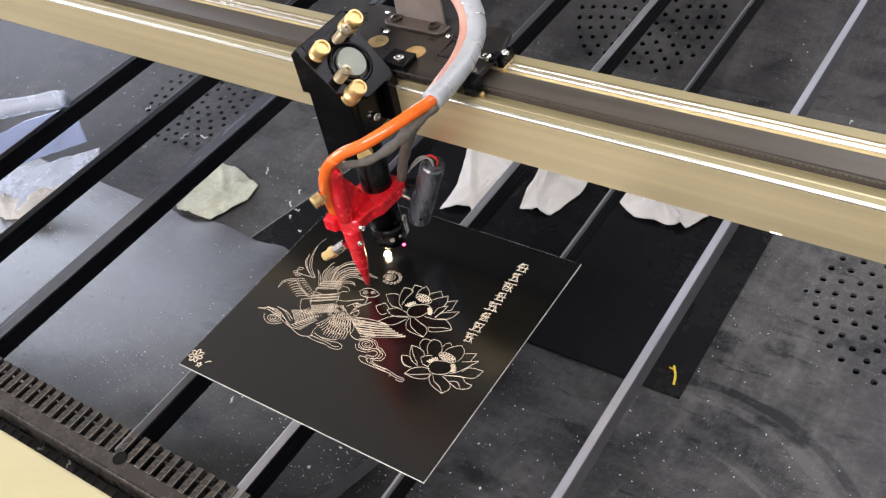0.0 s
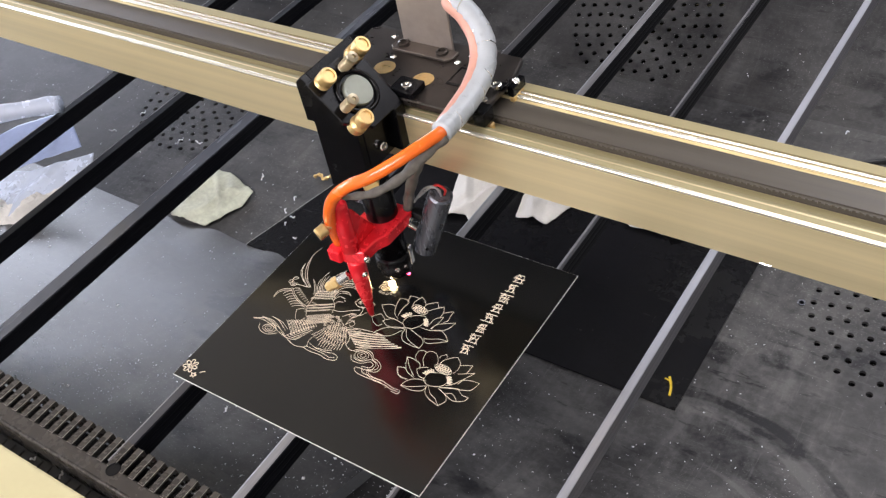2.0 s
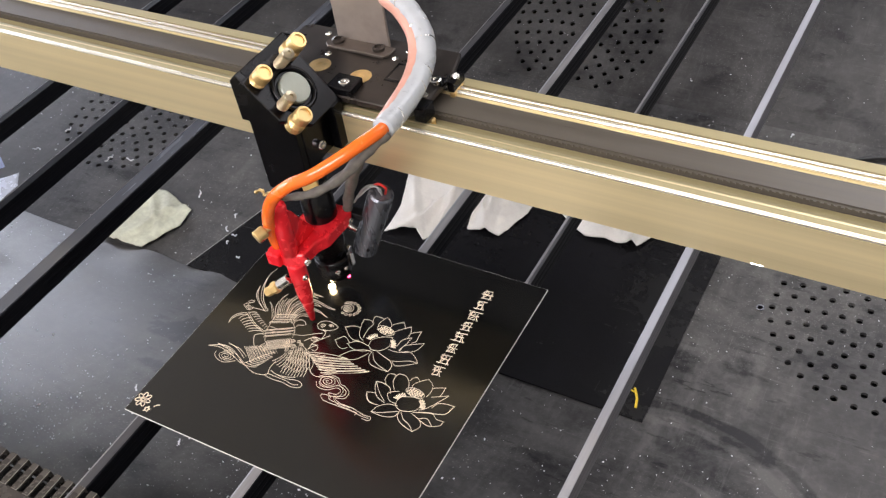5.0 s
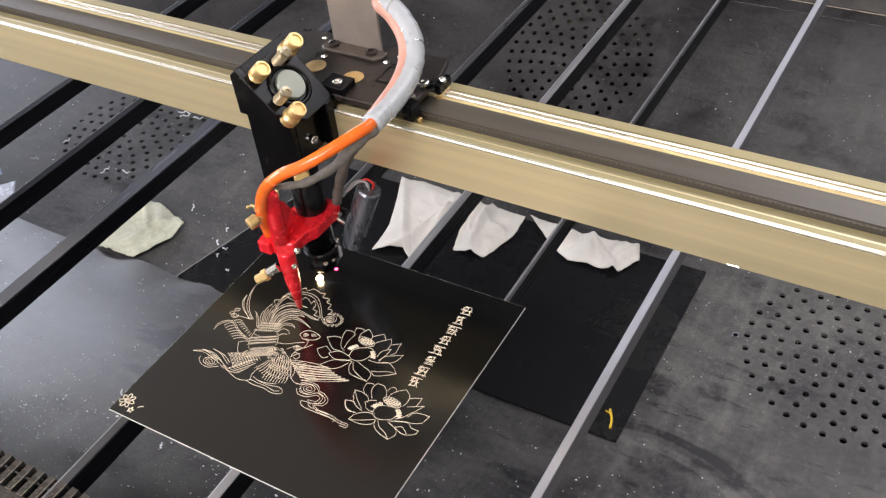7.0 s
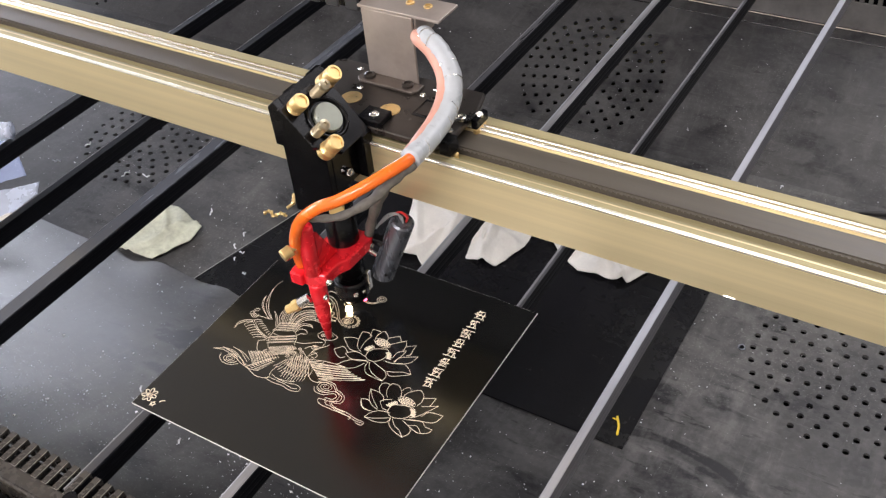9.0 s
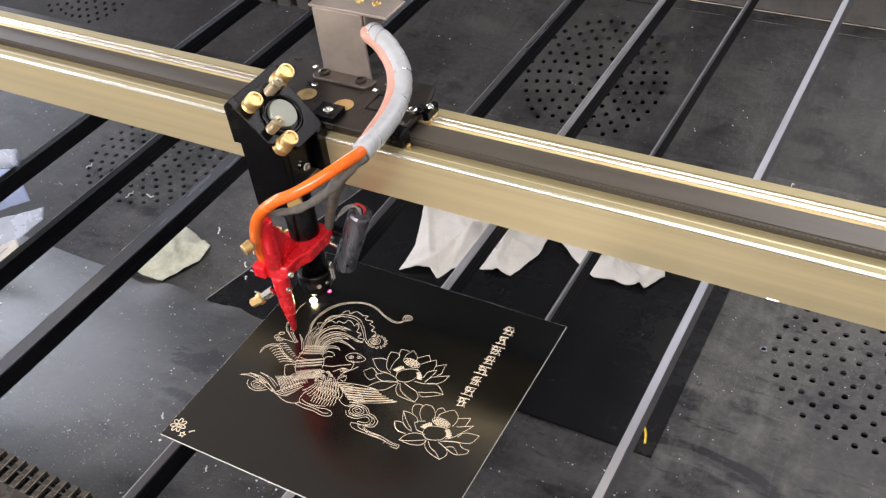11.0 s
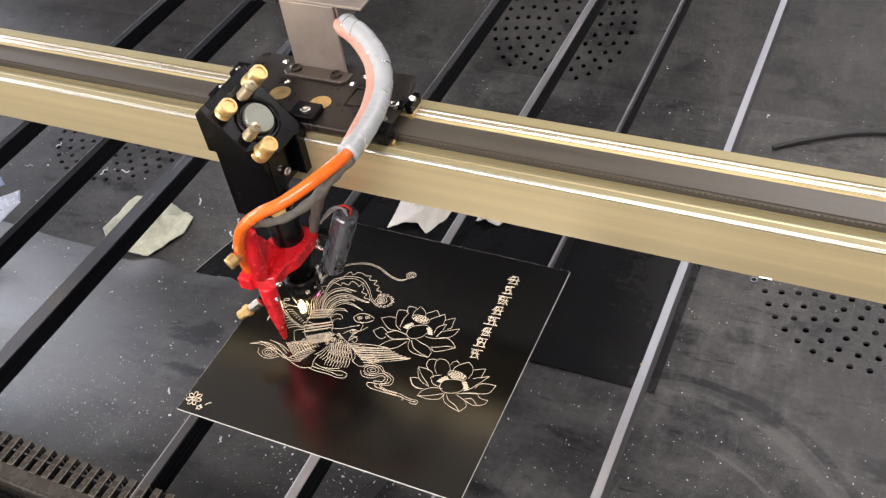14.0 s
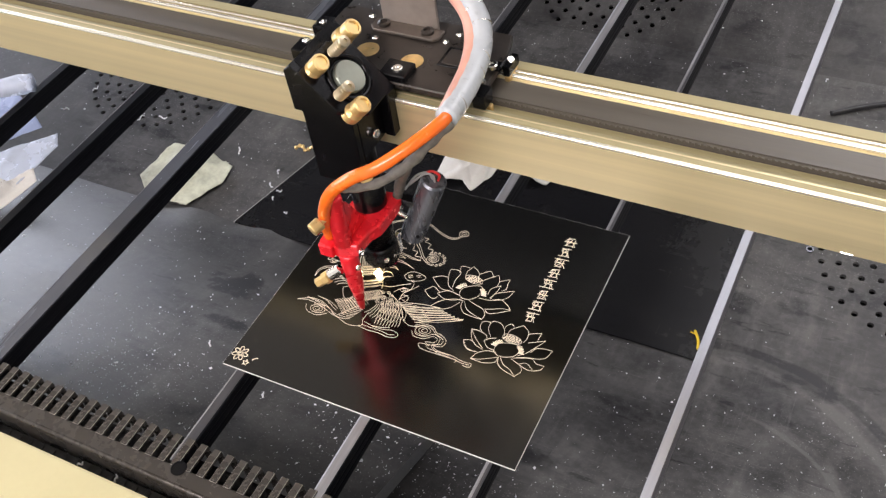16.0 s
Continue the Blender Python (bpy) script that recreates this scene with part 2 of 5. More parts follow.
WRAP_PINK = mat("spiral_wrap_over_hose", (0.68, 0.36, 0.28), 0.35, vary=0.12, scale=60, bump=0.1)
SLEEVE = mat("grey_sleeve", (0.15, 0.14, 0.125), 0.5, vary=0.25, scale=160, bump=0.4)
DIODE = mat("dark_nickel", (0.15, 0.16, 0.185), 0.28, metal=0.6, vary=0.25, scale=30, stretch=(4, 4, 0.3))
SPRING = mat("spring_steel", (0.55, 0.48, 0.34), 0.34, metal=0.9, vary=0.12, scale=80)
FOOT = mat("bracket_foot", (0.12, 0.1, 0.085), 0.36, metal=0.5, vary=0.3, scale=60, bump=0.08)
DIM_EDGE = mat("dull_cut_edge", (0.3, 0.3, 0.3), 0.5, vary=0.2)
BRACKET = mat("bracket_steel", (0.42, 0.365, 0.32), 0.42, metal=0.6, vary=0.15, scale=30, bump=0.06)
MIRROR = mat("mirror_back", (0.3, 0.32, 0.27), 0.35, metal=0.3, vary=0.1, scale=60)
CLOTH = mat("white_cloth", (0.7, 0.68, 0.64), 0.85, vary=0.12, scale=25, fine=300, bump=0.4)
CREAMP = mat("stained_paper", (0.5, 0.52, 0.42), 0.6, vary=0.4, scale=22, bump=0.3)
FILM = clear("clear_film", (0.62, 0.68, 0.8), 0.3, 0.25)
BLUEFILM = mat("blue_film", (0.3, 0.36, 0.55), 0.22, vary=0.1, scale=10)
SPECK = mat("pale_chips", (0.74, 0.76, 0.8), 0.6, vary=0.2)
YELLOW = mat("yellow_scrap", (0.85, 0.6, 0.03), 0.5, vary=0.1)
RUBBER = mat("black_rubber", (0.03, 0.03, 0.032), 0.5, vary=0.2, scale=60)
WALL = mat("wall_paint", (0.55, 0.55, 0.53), 0.8, vary=0.08, scale=3)
REFLECT_DARK = mat("reflect_dark", (0.012, 0.012, 0.014), 0.8, vary=0.1, scale=3)
CEIL = mat("ceiling_paint", (0.82, 0.75, 0.64), 0.85, vary=0.08, scale=3)
GROUND = mat("concrete", (0.22, 0.21, 0.2), 0.7, vary=0.2, scale=4, bump=0.1)
PANELGLOW = glow("panel_glow", (1.0, 0.96, 0.9), 1.5)
SPARK = glow("burn_spark", (1.0, 0.72, 0.36), 45.0)
REDDOT = glow("pointer_dot", (1.0, 0.04, 0.12), 14.0)
WIRE = mat("red_wire", (0.6, 0.03, 0.03), 0.4)
WIREG = mat("grey_wire", (0.35, 0.35, 0.36), 0.4)


# ---------------------------------------------------------------- mesh helpers
def link_bm(name, bm, m, parent=None, label="", smooth=False):
    me = bpy.data.meshes.new(name)
    bm.to_mesh(me)
    bm.free()
    for mm in (m if isinstance(m, (list, tuple)) else (m,)):
        me.materials.append(mm)
    if smooth:
        for p in me.polygons:
            p.use_smooth = True
    ob = new(name, me)
    if parent:
        ob.parent = parent
    if label:
        tagged(ob, label)
    return ob


part = link_bm


def thing(name, label, category, group="", kind="", place=(0, 0, 0)):
    e = new(name)
    e.empty_display_size = 0.02
    e.location = place
    return tagged(e, label, category, group, kind)


def bm_box(x0, y0, z0, x1, y1, z1, bevel=0.0, seg=1, bm=None):
    own = bmesh.new()
    bmesh.ops.create_cube(own, size=1)
    for v in own.verts:
        v.co = Vector(((x0 + x1) / 2 + v.co.x * (x1 - x0), (y0 + y1) / 2 + v.co.y * (y1 - y0), (z0 + z1) / 2 + v.co.z * (z1 - z0)))
    if bevel:
        bmesh.ops.bevel(own, geom=own.edges[:], offset=bevel, segments=seg, affect="EDGES", profile=0.6)
    return own


def bm_prism(poly, a0, a1, axis, bevel=0.0):
    """A closed outline pushed from a0 to a1 along axis (0 x, 1 y, 2 z); the outline is in the other two, in order."""
    bm = bmesh.new()

    def at(p, a):
        c = list(p)
        c.insert(axis, a)
        return bm.verts.new(c)
    lo, hi = [at(p, a0) for p in poly], [at(p, a1) for p in poly]
    bm.faces.new(lo)
    bm.faces.new(hi[::-1])
    for i in range(len(poly)):
        j = (i + 1) % len(poly)
        bm.faces.new((lo[j], lo[i], hi[i], hi[j]))
    bmesh.ops.recalc_face_normals(bm, faces=bm.faces[:])
    if bevel:
        bmesh.ops.bevel(bm, geom=bm.edges[:], offset=bevel, segments=1, affect="EDGES")
    return bm


def bm_lathe(profile, seg=28, m=None):
    """Rings of (radius, height) closed at both ends."""
    bm = bmesh.new()
    rings = []
    for r, h in profile:
        if r < 1e-6:
            rings.append([bm.verts.new((0, 0, h))])
        else:
            rings.append([bm.verts.new((r * math.cos(2 * math.pi * k / seg), r * math.sin(2 * math.pi * k / seg), h)) for k in range(seg)])
    for a, b in zip(rings, rings[1:]):
        for k in range(seg):
            l = (k + 1) % seg
            if len(a) == 1:
                bm.faces.new((a[0], b[l], b[k]))
            elif len(b) == 1:
                bm.faces.new((a[k], a[l], b[0]))
            else:
                bm.faces.new((a[k], a[l], b[l], b[k]))
    for ring, flip in ((rings[0], True), (rings[-1], False)):
        if len(ring) > 1:
            bm.faces.new(ring[::-1] if flip else ring)
    bmesh.ops.recalc_face_normals(bm, faces=bm.faces[:])
    if m is not None:
        bm.transform(m)
    return bm


def rod(r, a, b, seg=16):
    a, b = Vector(a), Vector(b)
    m = Matrix.Translation(a) @ (b - a).to_track_quat("Z", "Y").to_matrix().to_4x4()
    l = (b - a).length
    e = min(r * 0.15, l * 0.2)
    return bm_lathe([(r - e, 0), (r, e), (r, l - e), (r - e, l)], seg, m)


def smooth_path(pts, n=10):
    """A Catmull-Rom line through the points."""
    p = [Vector(q) for q in pts]
    p = [2 * p[0] - p[1]] + p + [2 * p[-1] - p[-2]]
    out = []
    for i in range(1, len(p) - 2):
        for k in range(n):
            t = k / n
            out.append(0.5 * (2 * p[i] + (p[i + 1] - p[i - 1]) * t + (2 * p[i - 1] - 5 * p[i] + 4 * p[i + 1] - p[i + 2]) * t * t
                              + (3 * p[i] - p[i - 1] - 3 * p[i + 1] + p[i + 2]) * t ** 3))
    out.append(p[-2])
    return out


def bm_hose(pts, r, seg=12, n=8, wave=0.0, turns=0.0, taper=0.0):
    path = smooth_path(pts, n)
    bm = bmesh.new()
    rings = []
    side = Vector((0, 0, 1))
    for i, c in enumerate(path):
        d = (path[min(i + 1, len(path) - 1)] - path[max(i - 1, 0)]).normalized()
        u = side - side.dot(d) * d
        u = u.normalized() if u.length > 1e-5 else d.orthogonal().normalized()
        side = u
        v = d.cross(u)
        f = i / (len(path) - 1)
        rad = r * (1 + wave * math.sin(turns * 2 * math.pi * f)) * (1 - taper * f)
        rings.append([bm.verts.new(c + rad * (math.cos(2 * math.pi * k / seg) * u + math.sin(2 * math.pi * k / seg) * v)) for k in range(seg)])
    for a, b in zip(rings, rings[1:]):
        for k in range(seg):
            bm.faces.new((a[k], a[(k + 1) % seg], b[(k + 1) % seg], b[k]))
    bm.faces.new(rings[0][::-1])
    bm.faces.new(rings[-1])
    return bm


def merge(*bms):
    """One bmesh out of several."""
    out = bmesh.new()
    for b in bms:
        me = bpy.data.meshes.new("tmp")
        b.to_mesh(me)
        b.free()
        out.from_mesh(me)
        bpy.data.meshes.remove(me)
    return out


# ---------------------------------------------------------------- the room round the machine
def build_room():
    x0, x1, y0, y1, z0, z1 = -4.4, 4.0, -3.4, 5.0, -0.95, 2.15
    tagged(link_bm("floor", bm_box(x0, y0, z0 - 0.1, x1, y1, z0), GROUND), "grey concrete workshop floor under the machine", "floor", kind="structure")
    tagged(link_bm("ceiling", bm_box(x0, y0, z1, x1, 1.75, z1 + 0.1), CEIL), "plain white ceiling over the front of the workshop", "ceiling", kind="structure")
    # dark half added out of view so the plate's far part mirrors black
    tagged(link_bm("ceiling_reflect_dark", bm_box(x0, 1.75, z1, x1, y1, z1 + 0.1), REFLECT_DARK), "unseen dark rear ceiling, added to darken reflections", "ceiling", kind="structure")
    tagged(link_bm("wall_east", bm_box(x1, y0 - 0.1, z0 - 0.1, x1 + 0.1, y1 + 0.1, z1 + 0.1), WALL), "plain grey workshop wall", "wall", kind="structure")
    tagged(link_bm("wall_north", bm_box(x0, y1, z0 - 0.1, x1, y1 + 0.1, z1 + 0.1), WALL), "plain grey workshop wall", "wall", kind="structure")
    tagged(link_bm("wall_south", bm_box(x0, y0 - 0.1, z0 - 0.1, x1, y0, z1 + 0.1), WALL), "plain grey workshop wall", "wall", kind="structure")
    wins = [(-2.3, -0.1), (1.6, 4.9)]
    ys = [y0 - 0.1] + [v for w in wins for v in w] + [y1 + 0.1]
    pieces = [bm_box(x0 - 0.12, ys[i], z0 - 0.1, x0, ys[i + 1], z1 + 0.1) for i in (0, 2, 4)]
    for a, b in wins:
        pieces += [bm_box(x0 - 0.12, a, z0 - 0.1, x0, b, 0.0), bm_box(x0 - 0.12, a, 1.5, x0, b, z1 + 0.1)]
    tagged(link_bm("wall_west", merge(*pieces), WALL), "plain grey workshop wall with a window and an added fill opening", "wall", kind="structure")
    for px, py, sx, sy, watts, tint in PANELS:
        t = thing("unseen_panel", "large unseen white light panel overhead", "ceiling light", "lights under the ceiling", place=(px, py, 2.12))
        part("frame", bm_box(-sx / 2 - 0.03, -sy / 2 - 0.03, -0.02, sx / 2 + 0.03, sy / 2 + 0.03, 0.03, 0.006), WRAP, t)
        part("diffuser", bm_box(-sx / 2, -sy / 2, -0.026, sx / 2, sy / 2, -0.021), PANELGLOW, t, "glowing white diffuser")


# ---------------------------------------------------------------- the pan below the bed
CREASE_F, CREASE_B, ZP = 0.347, 0.945, -0.256
X0, X1 = -1.9, 1.6


def on_flat(u, v, d=0.0):
    return Vector((u, v, ZP + d))


def on_front(u, v, d=0.0):
    """v: metres up the front slope from the crease."""
    c, s = math.cos(radians(22)), math.sin(radians(22))
    lift = 0.022 * math.log(1 + math.exp((v - 0.05) / 0.022)) - v if u > 0.159 else 0.0
    return Vector((u, CREASE_F - v * c + d * s, ZP + (v + lift) * s + d * c))


def on_gutter(u, v, d=0.0):
    return Vector((u, v, -0.03 + d))


def on_back(u, v, d=0.0):
    c, s = math.cos(radians(22)), math.sin(radians(22))
    return Vector((u, CREASE_B + v * c - d * s, ZP + v * s + d * c))


# holes in each ring, its radius, and the turn of its first hole
RINGS = ((1, 0.006, 0), (8, 0.0295, 0), (13, 0.0495, 14.5), (18, 0.0703, 1.5), (24, 0.0907, 4), (30, 0.1116, 6), (36, 0.1324, 7))


def perforated(place, u0, u1, v0, v1, discs, hole=0.0044):
    """A sheet of metal with round patches of real holes in rings through it; discs are (u, v, scale, turn)."""
    bm = bmesh.new()

    def quad(a0, a1):
        n = max(1, int((a1 - a0) / 0.4))
        for k in range(n):
            p, q = a0 + (a1 - a0) * k / n, a0 + (a1 - a0) * (k + 1) / n
            bm.faces.new([bm.verts.new(place(*c)) for c in ((p, v0), (q, v0), (q, v1), (p, v1))])
    at = u0
    for du, dv, scale, turn in sorted(discs):
        a0, a1 = du - 0.16, du + 0.16
        quad(at, a0)
        at = a1
        flat = bmesh.new()
        loops = [[(a0, v0), (a1, v0), (a1, v1), (a0, v1)]]
        for n, r, first in RINGS:
            for k in range(n):
                a = radians(turn + first) + 2 * math.pi * k / n
                cu, cv = du + scale * r * math.cos(a), dv + scale * r * math.sin(a)
                if v0 + 0.006 < cv < v1 - 0.006:
                    loops.append([(cu + hole * math.cos(j * math.pi / 5), cv + hole * math.sin(j * math.pi / 5)) for j in range(10)])
        edges = []
        for loop in loops:
            vs = [flat.verts.new((x, y, 0)) for x, y in loop]
            edges += [flat.edges.new((vs[i - 1], vs[i])) for i in range(len(vs))]
        bmesh.ops.triangle_fill(flat, use_beauty=True, use_dissolve=False, edges=edges, normal=(0, 0, 1))
        flat.verts.index_update()
        tops = [bm.verts.new(place(w.co.x, w.co.y)) for w in flat.verts]
        for fc in flat.faces:
            c = [tops[w.index] for w in fc.verts]
            bm.faces.new(c if fc.normal.z > 0 else c[::-1])
        i = 4
        for loop in loops[1:]:
            low = [bm.verts.new(place(x, y, -0.004)) for x, y in loop]
            for j in range(10):
                k = (j + 1) % 10
                bm.faces.new((tops[i + j], tops[i + k], low[k], low[j]))
            i += 10
        flat.free()
    quad(at, u1)
    return bm


def build_pan():
    pan = thing("waste_pan", "dusty black sheet-metal waste pan with perforated patches", "pan", kind="structure")
    part("pan_bottom", perforated(on_flat, X0, X1, CREASE_F, CREASE_B, [(-0.632, 0.616, 1.0, 0.0), (0.5933, 0.6005, 1.0, 0.0)]), PAN, pan)
    part("back_slope", perforated(on_back, X0, X1, 0.0, 0.325, [(0.015, 0.12, 0.94, 0.0), (-1.2, 0.12, 0.94, 0.0), (1.2, 0.12, 0.94, 0.0)]), PAN_BACK, pan)
    # the front slope is a loose sheet whose upper lip waves a little over the crease
    bm = bmesh.new()
    grid = []
    nu, nv, ua, ub = 120, 12, X0, 0.159
    for j in range(nv + 1):
        row = []
        for i in range(nu + 1):
            u = ua + (ub - ua) * i / nu
            v = -0.004 + 0.5 * j / nv
            lip = math.exp(-(v / 0.02) ** 2)
            w = 0.004 * math.exp(-((u + 0.33) / 0.12) ** 2) * lip * (1.2 + math.sin(u * 45)) if u < 0.05 else 0.0
            row.append(bm.verts.new(on_front(u, v + 0.006 * math.sin(u * 9) * lip * (u < 0.05), 0.0012 + w)))
        grid.append(row)
    for j in range(nv):
        for i in range(nu):
            bm.faces.new((grid[j][i], grid[j + 1][i], grid[j + 1][i + 1], grid[j][i + 1]))
    bmesh.ops.recalc_face_normals(bm, faces=bm.faces[:])
    part("front_sheet", bm, PAN_SATIN, pan, "satin black sloping front sheet", smooth=True)
    bm = bmesh.new()
    grid = []
    for j in range(31):
        v = -0.015 + 0.515 * j / 30
        rise = 0.022 * math.log(1 + math.exp((v - 0.05) / 0.022))
        grid.append([bm.verts.new((u, CREASE_F - v * 0.927, ZP + 0.0006 + rise * 0.3746)) for u in (0.1592, 0.5, 0.9, X1)])
    for g0, g1 in zip(grid, grid[1:]):
        for k in range(3):
            bm.faces.new((g0[k], g0[k + 1], g1[k + 1], g1[k]))
    part("front_slope", bm, PAN, pan, "", True)
    part("under_box", bm_box(X0, CREASE_F + 0.01, ZP - 0.12, X1, CREASE_B + 0.3, ZP - 0.03), BLACK, pan)
    # folded joint across the pan
    part("joint_flange", bm_prism([(0.716, ZP + 0.001), (0.716, ZP + 0.006), (0.719, ZP + 0.009), (0.722, ZP + 0.006), (0.745, ZP + 0.005), (0.748, ZP + 0.011), (0.76, ZP + 0.011), (0.763, ZP + 0.001)], X0, X1, 0), PAN, pan)
    part("joint_lip", rod(0.002, (X0, 0.7145, ZP + 0.004), (X1, 0.7145, ZP + 0.004), 8), STEEL, pan, "bright worn lip of the joint")
    part("fold_line", rod(0.0012, on_back(X0, 0.296, 0.0), on_back(X1, 0.296, 0.0), 6), BLACK, pan)
    part("side_wall", bm_box(X0 - 0.02, -0.1, ZP - 0.05, X0, 1.2, -0.1), PAN, pan)
    part("side_wall", bm_box(X1, -0.1, ZP - 0.05, X1 + 0.02, 1.2, -0.1), PAN, pan)


# near edge, width, width of the painted edge highlight and of the paled top beside it, look
SLATS = [(0.402, 0.0085, 0.0012, 0.0070, "bare"), (0.274, 0.0062, 0.0030, 0.0028, ""), (0.1505, 0.0118, 0.0020, 0.0085, "pale"),
         (0.0145, 0.0125, 0.0022, 0.0085, ""), (-0.2345, 0.0195, 0.0012, 0.0178, "gloss"), (-0.363, 0.012, 0.0014, 0.0012, ""), (-0.502, 0.012, 0.0014, 0.0012, "")]


def build_slats():
    words = {"bare": "bare pale aluminium bed slat resting in the combs", "pale": "grey aluminium bed slat, top paled by reflected light, resting in the combs",
             "gloss": "broad glossy black bed slat resting in the combs", "": "black anodised aluminium bed slat resting in the combs"}
    faces = {"bare": SLAT_BARE, "pale": SLAT_TOP, "gloss": SLAT_GLOSS, "": SLAT_MID}
    for x, wide, worn, face, style in SLATS:
        s = thing("bed_slat", words[style], "slat", "slats of the cutting bed", place=(x, 0, 0))
        g = wide - 0.0002
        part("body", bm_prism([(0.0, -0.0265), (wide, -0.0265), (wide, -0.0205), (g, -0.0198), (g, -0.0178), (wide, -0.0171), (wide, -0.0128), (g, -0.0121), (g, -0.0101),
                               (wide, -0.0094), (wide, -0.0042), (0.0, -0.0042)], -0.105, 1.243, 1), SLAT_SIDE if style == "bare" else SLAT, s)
        part("edge_highlight", bm_prism([(0.0002, -0.0042), (worn, -0.0042), (worn, -0.0021), (0.0009, -0.0021), (0.0002, -0.0029)], -0.105, 1.243, 1),
             SLAT_BARE if style in ("bare", "pale") else SLAT_TOP, s, "bright edge highlight")
        part("top_face", bm_prism([(worn, -0.0042), (worn + face, -0.0042), (worn + face, -0.0023), (worn, -0.0023)], -0.105, 1.243, 1), faces[style], s, "top face with its sheen in the colour")
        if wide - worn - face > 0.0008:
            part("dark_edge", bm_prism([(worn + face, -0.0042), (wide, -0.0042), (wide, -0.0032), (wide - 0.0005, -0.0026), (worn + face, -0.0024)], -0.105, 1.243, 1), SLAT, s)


def tooth_mesh(dx, y0, y1, z0, z1, bevel=0.0009, worn=False):
    me = bpy.data.meshes.new("tooth")
    bm = bm_box(-dx / 2, y0, z0, dx / 2, y1, z1, bevel)
    top = max(f.calc_area() for f in bm.faces)
    for f in bm.faces:
        # upward bevel faces take the painted highlight
        f.material_index = 1 if worn and f.calc_area() < top * 0.12 and f.normal.z > 0.2 else 0
    bm.to_mesh(me)
    bm.free()
    return me


def build_combs():
    """Slotted rails that hold the slats at either end."""
    pitch = 0.01425
    comb = thing("slat_comb", "black steel slotted comb rail at the front of the bed", "comb rail", "combs that hold the slats")
    part("flange", bm_box(-1.6, -0.1235, -0.0032, 1.3, -0.1101, 0.0), COMB, comb)
    part("front_fold", bm_prism([(-0.1236, 0.0001), (-0.1262, -0.0012), (-0.1272, -0.004), (-0.1272, -0.05), (-0.1236, -0.05)], -1.6, 1.3, 0), COMB, comb, "rounded front fold", True)
    part("web", bm_box(-1.6, -0.1095, -0.09, 1.3, -0.1075, -0.0045), COMB, comb)
    # black strip added below the slots for the shade inside them
    part("slot_shade", bm_box(-1.6, -0.1074, -0.036, 1.3, -0.0842, -0.031), BLACK, comb)
    part("keyhole", bm_lathe([(0.0072, 0.0002), (0.0072, 0.0007), (0.0064, 0.0009), (0.0061, 0.0001), (0.006, -0.003), (0, -0.003)], 24, pose(0.0305, -0.1105, 0.0)), BLACK, comb, "round keyhole")
    me = tooth_mesh(0.0074, -0.11, -0.0815, -0.0032, 0.0, 0.0004, True)
    me.materials.append(COMB)
    me.materials.append(COMB_EDGE)
    fall = tooth_mesh(0.0074, -0.084, -0.0812, -0.026, -0.0006, 0.0004)
    fall.materials.append(COMB)
    for k in range(-46, 40):
        x = 0.0305 + (k + 0.5) * pitch
        for m in (me, fall):
            t = new("tooth", m)
            t.parent = comb
            t.location = (x, 0, 0)
    far = thing("slat_comb", "black steel slotted comb rail at the back of the bed", "comb rail", "combs that hold the slats")
    part("face", bm_box(-1.6, 1.244, -0.14, 1.3, 1.248, -0.088, 0.001), COMB_FAR, far)
    part("bright_edge", bm_box(-1.6, 1.2395, -0.142, 1.3, 1.2435, -0.136, 0.001), STEEL, far, "bright bare lower edge")
    part("lower_fold", bm_box(-1.6, 1.2445, -0.18, 1.3, 1.25, -0.1405), COMB_FAR, far)
    part("back_web", bm_box(-1.6, 1.27, -0.14, 1.3, 1.273, 0.0), BLACK, far)
    bt = tooth_mesh(0.0075, 1.244, 1.248, -0.0885, 0.0)
    bt.materials.append(COMB_FAR)
    for k in range(-40, 70):
        t = new("tooth", bt)
        t.parent = far
        t.location = (0.0305 + (k + 0.5) * pitch, 0, 0)
    # gap and painted front of the machine
    front = thing("machine_front", "cream-painted steel front ledge of the engraving machine", "machine panel", kind="structure")
    part("ledge", bm_box(-1.9, -0.62, -0.03, 1.6, -0.1435, 0.0, 0.003, 2), CREAM, front)
    part("apron", bm_box(-1.9, -0.64, -0.95, 1.6, -0.61, -0.002), CREAM, front)
    part("gutter", bm_box(-1.9, -0.1432, -0.06, 1.6, -0.1275, -0.03), RUBBER, front, "dark gutter behind the ledge")
    # low bars shaped for the comb teeth's shadows and reflections in the gutter
    rib = tooth_mesh(0.006, -0.142, -0.129, -0.03, -0.0285)
    rib.materials.append(RUBBER)
    for k in range(-30, 22):
        r = new("rib", rib)
        r.parent = front
        r.location = (k * 0.0142, 0, 0)
    side = tagged(link_bm("machine_back", bm_box(-1.9, 1.28, -0.95, 1.6, 1.55, -0.01, 0.004), CREAM), "cream-painted steel back of the engraving machine", "machine panel", kind="structure")


# ---------------------------------------------------------------- the engraved plate
W_, D_ = 0.3, 0.287


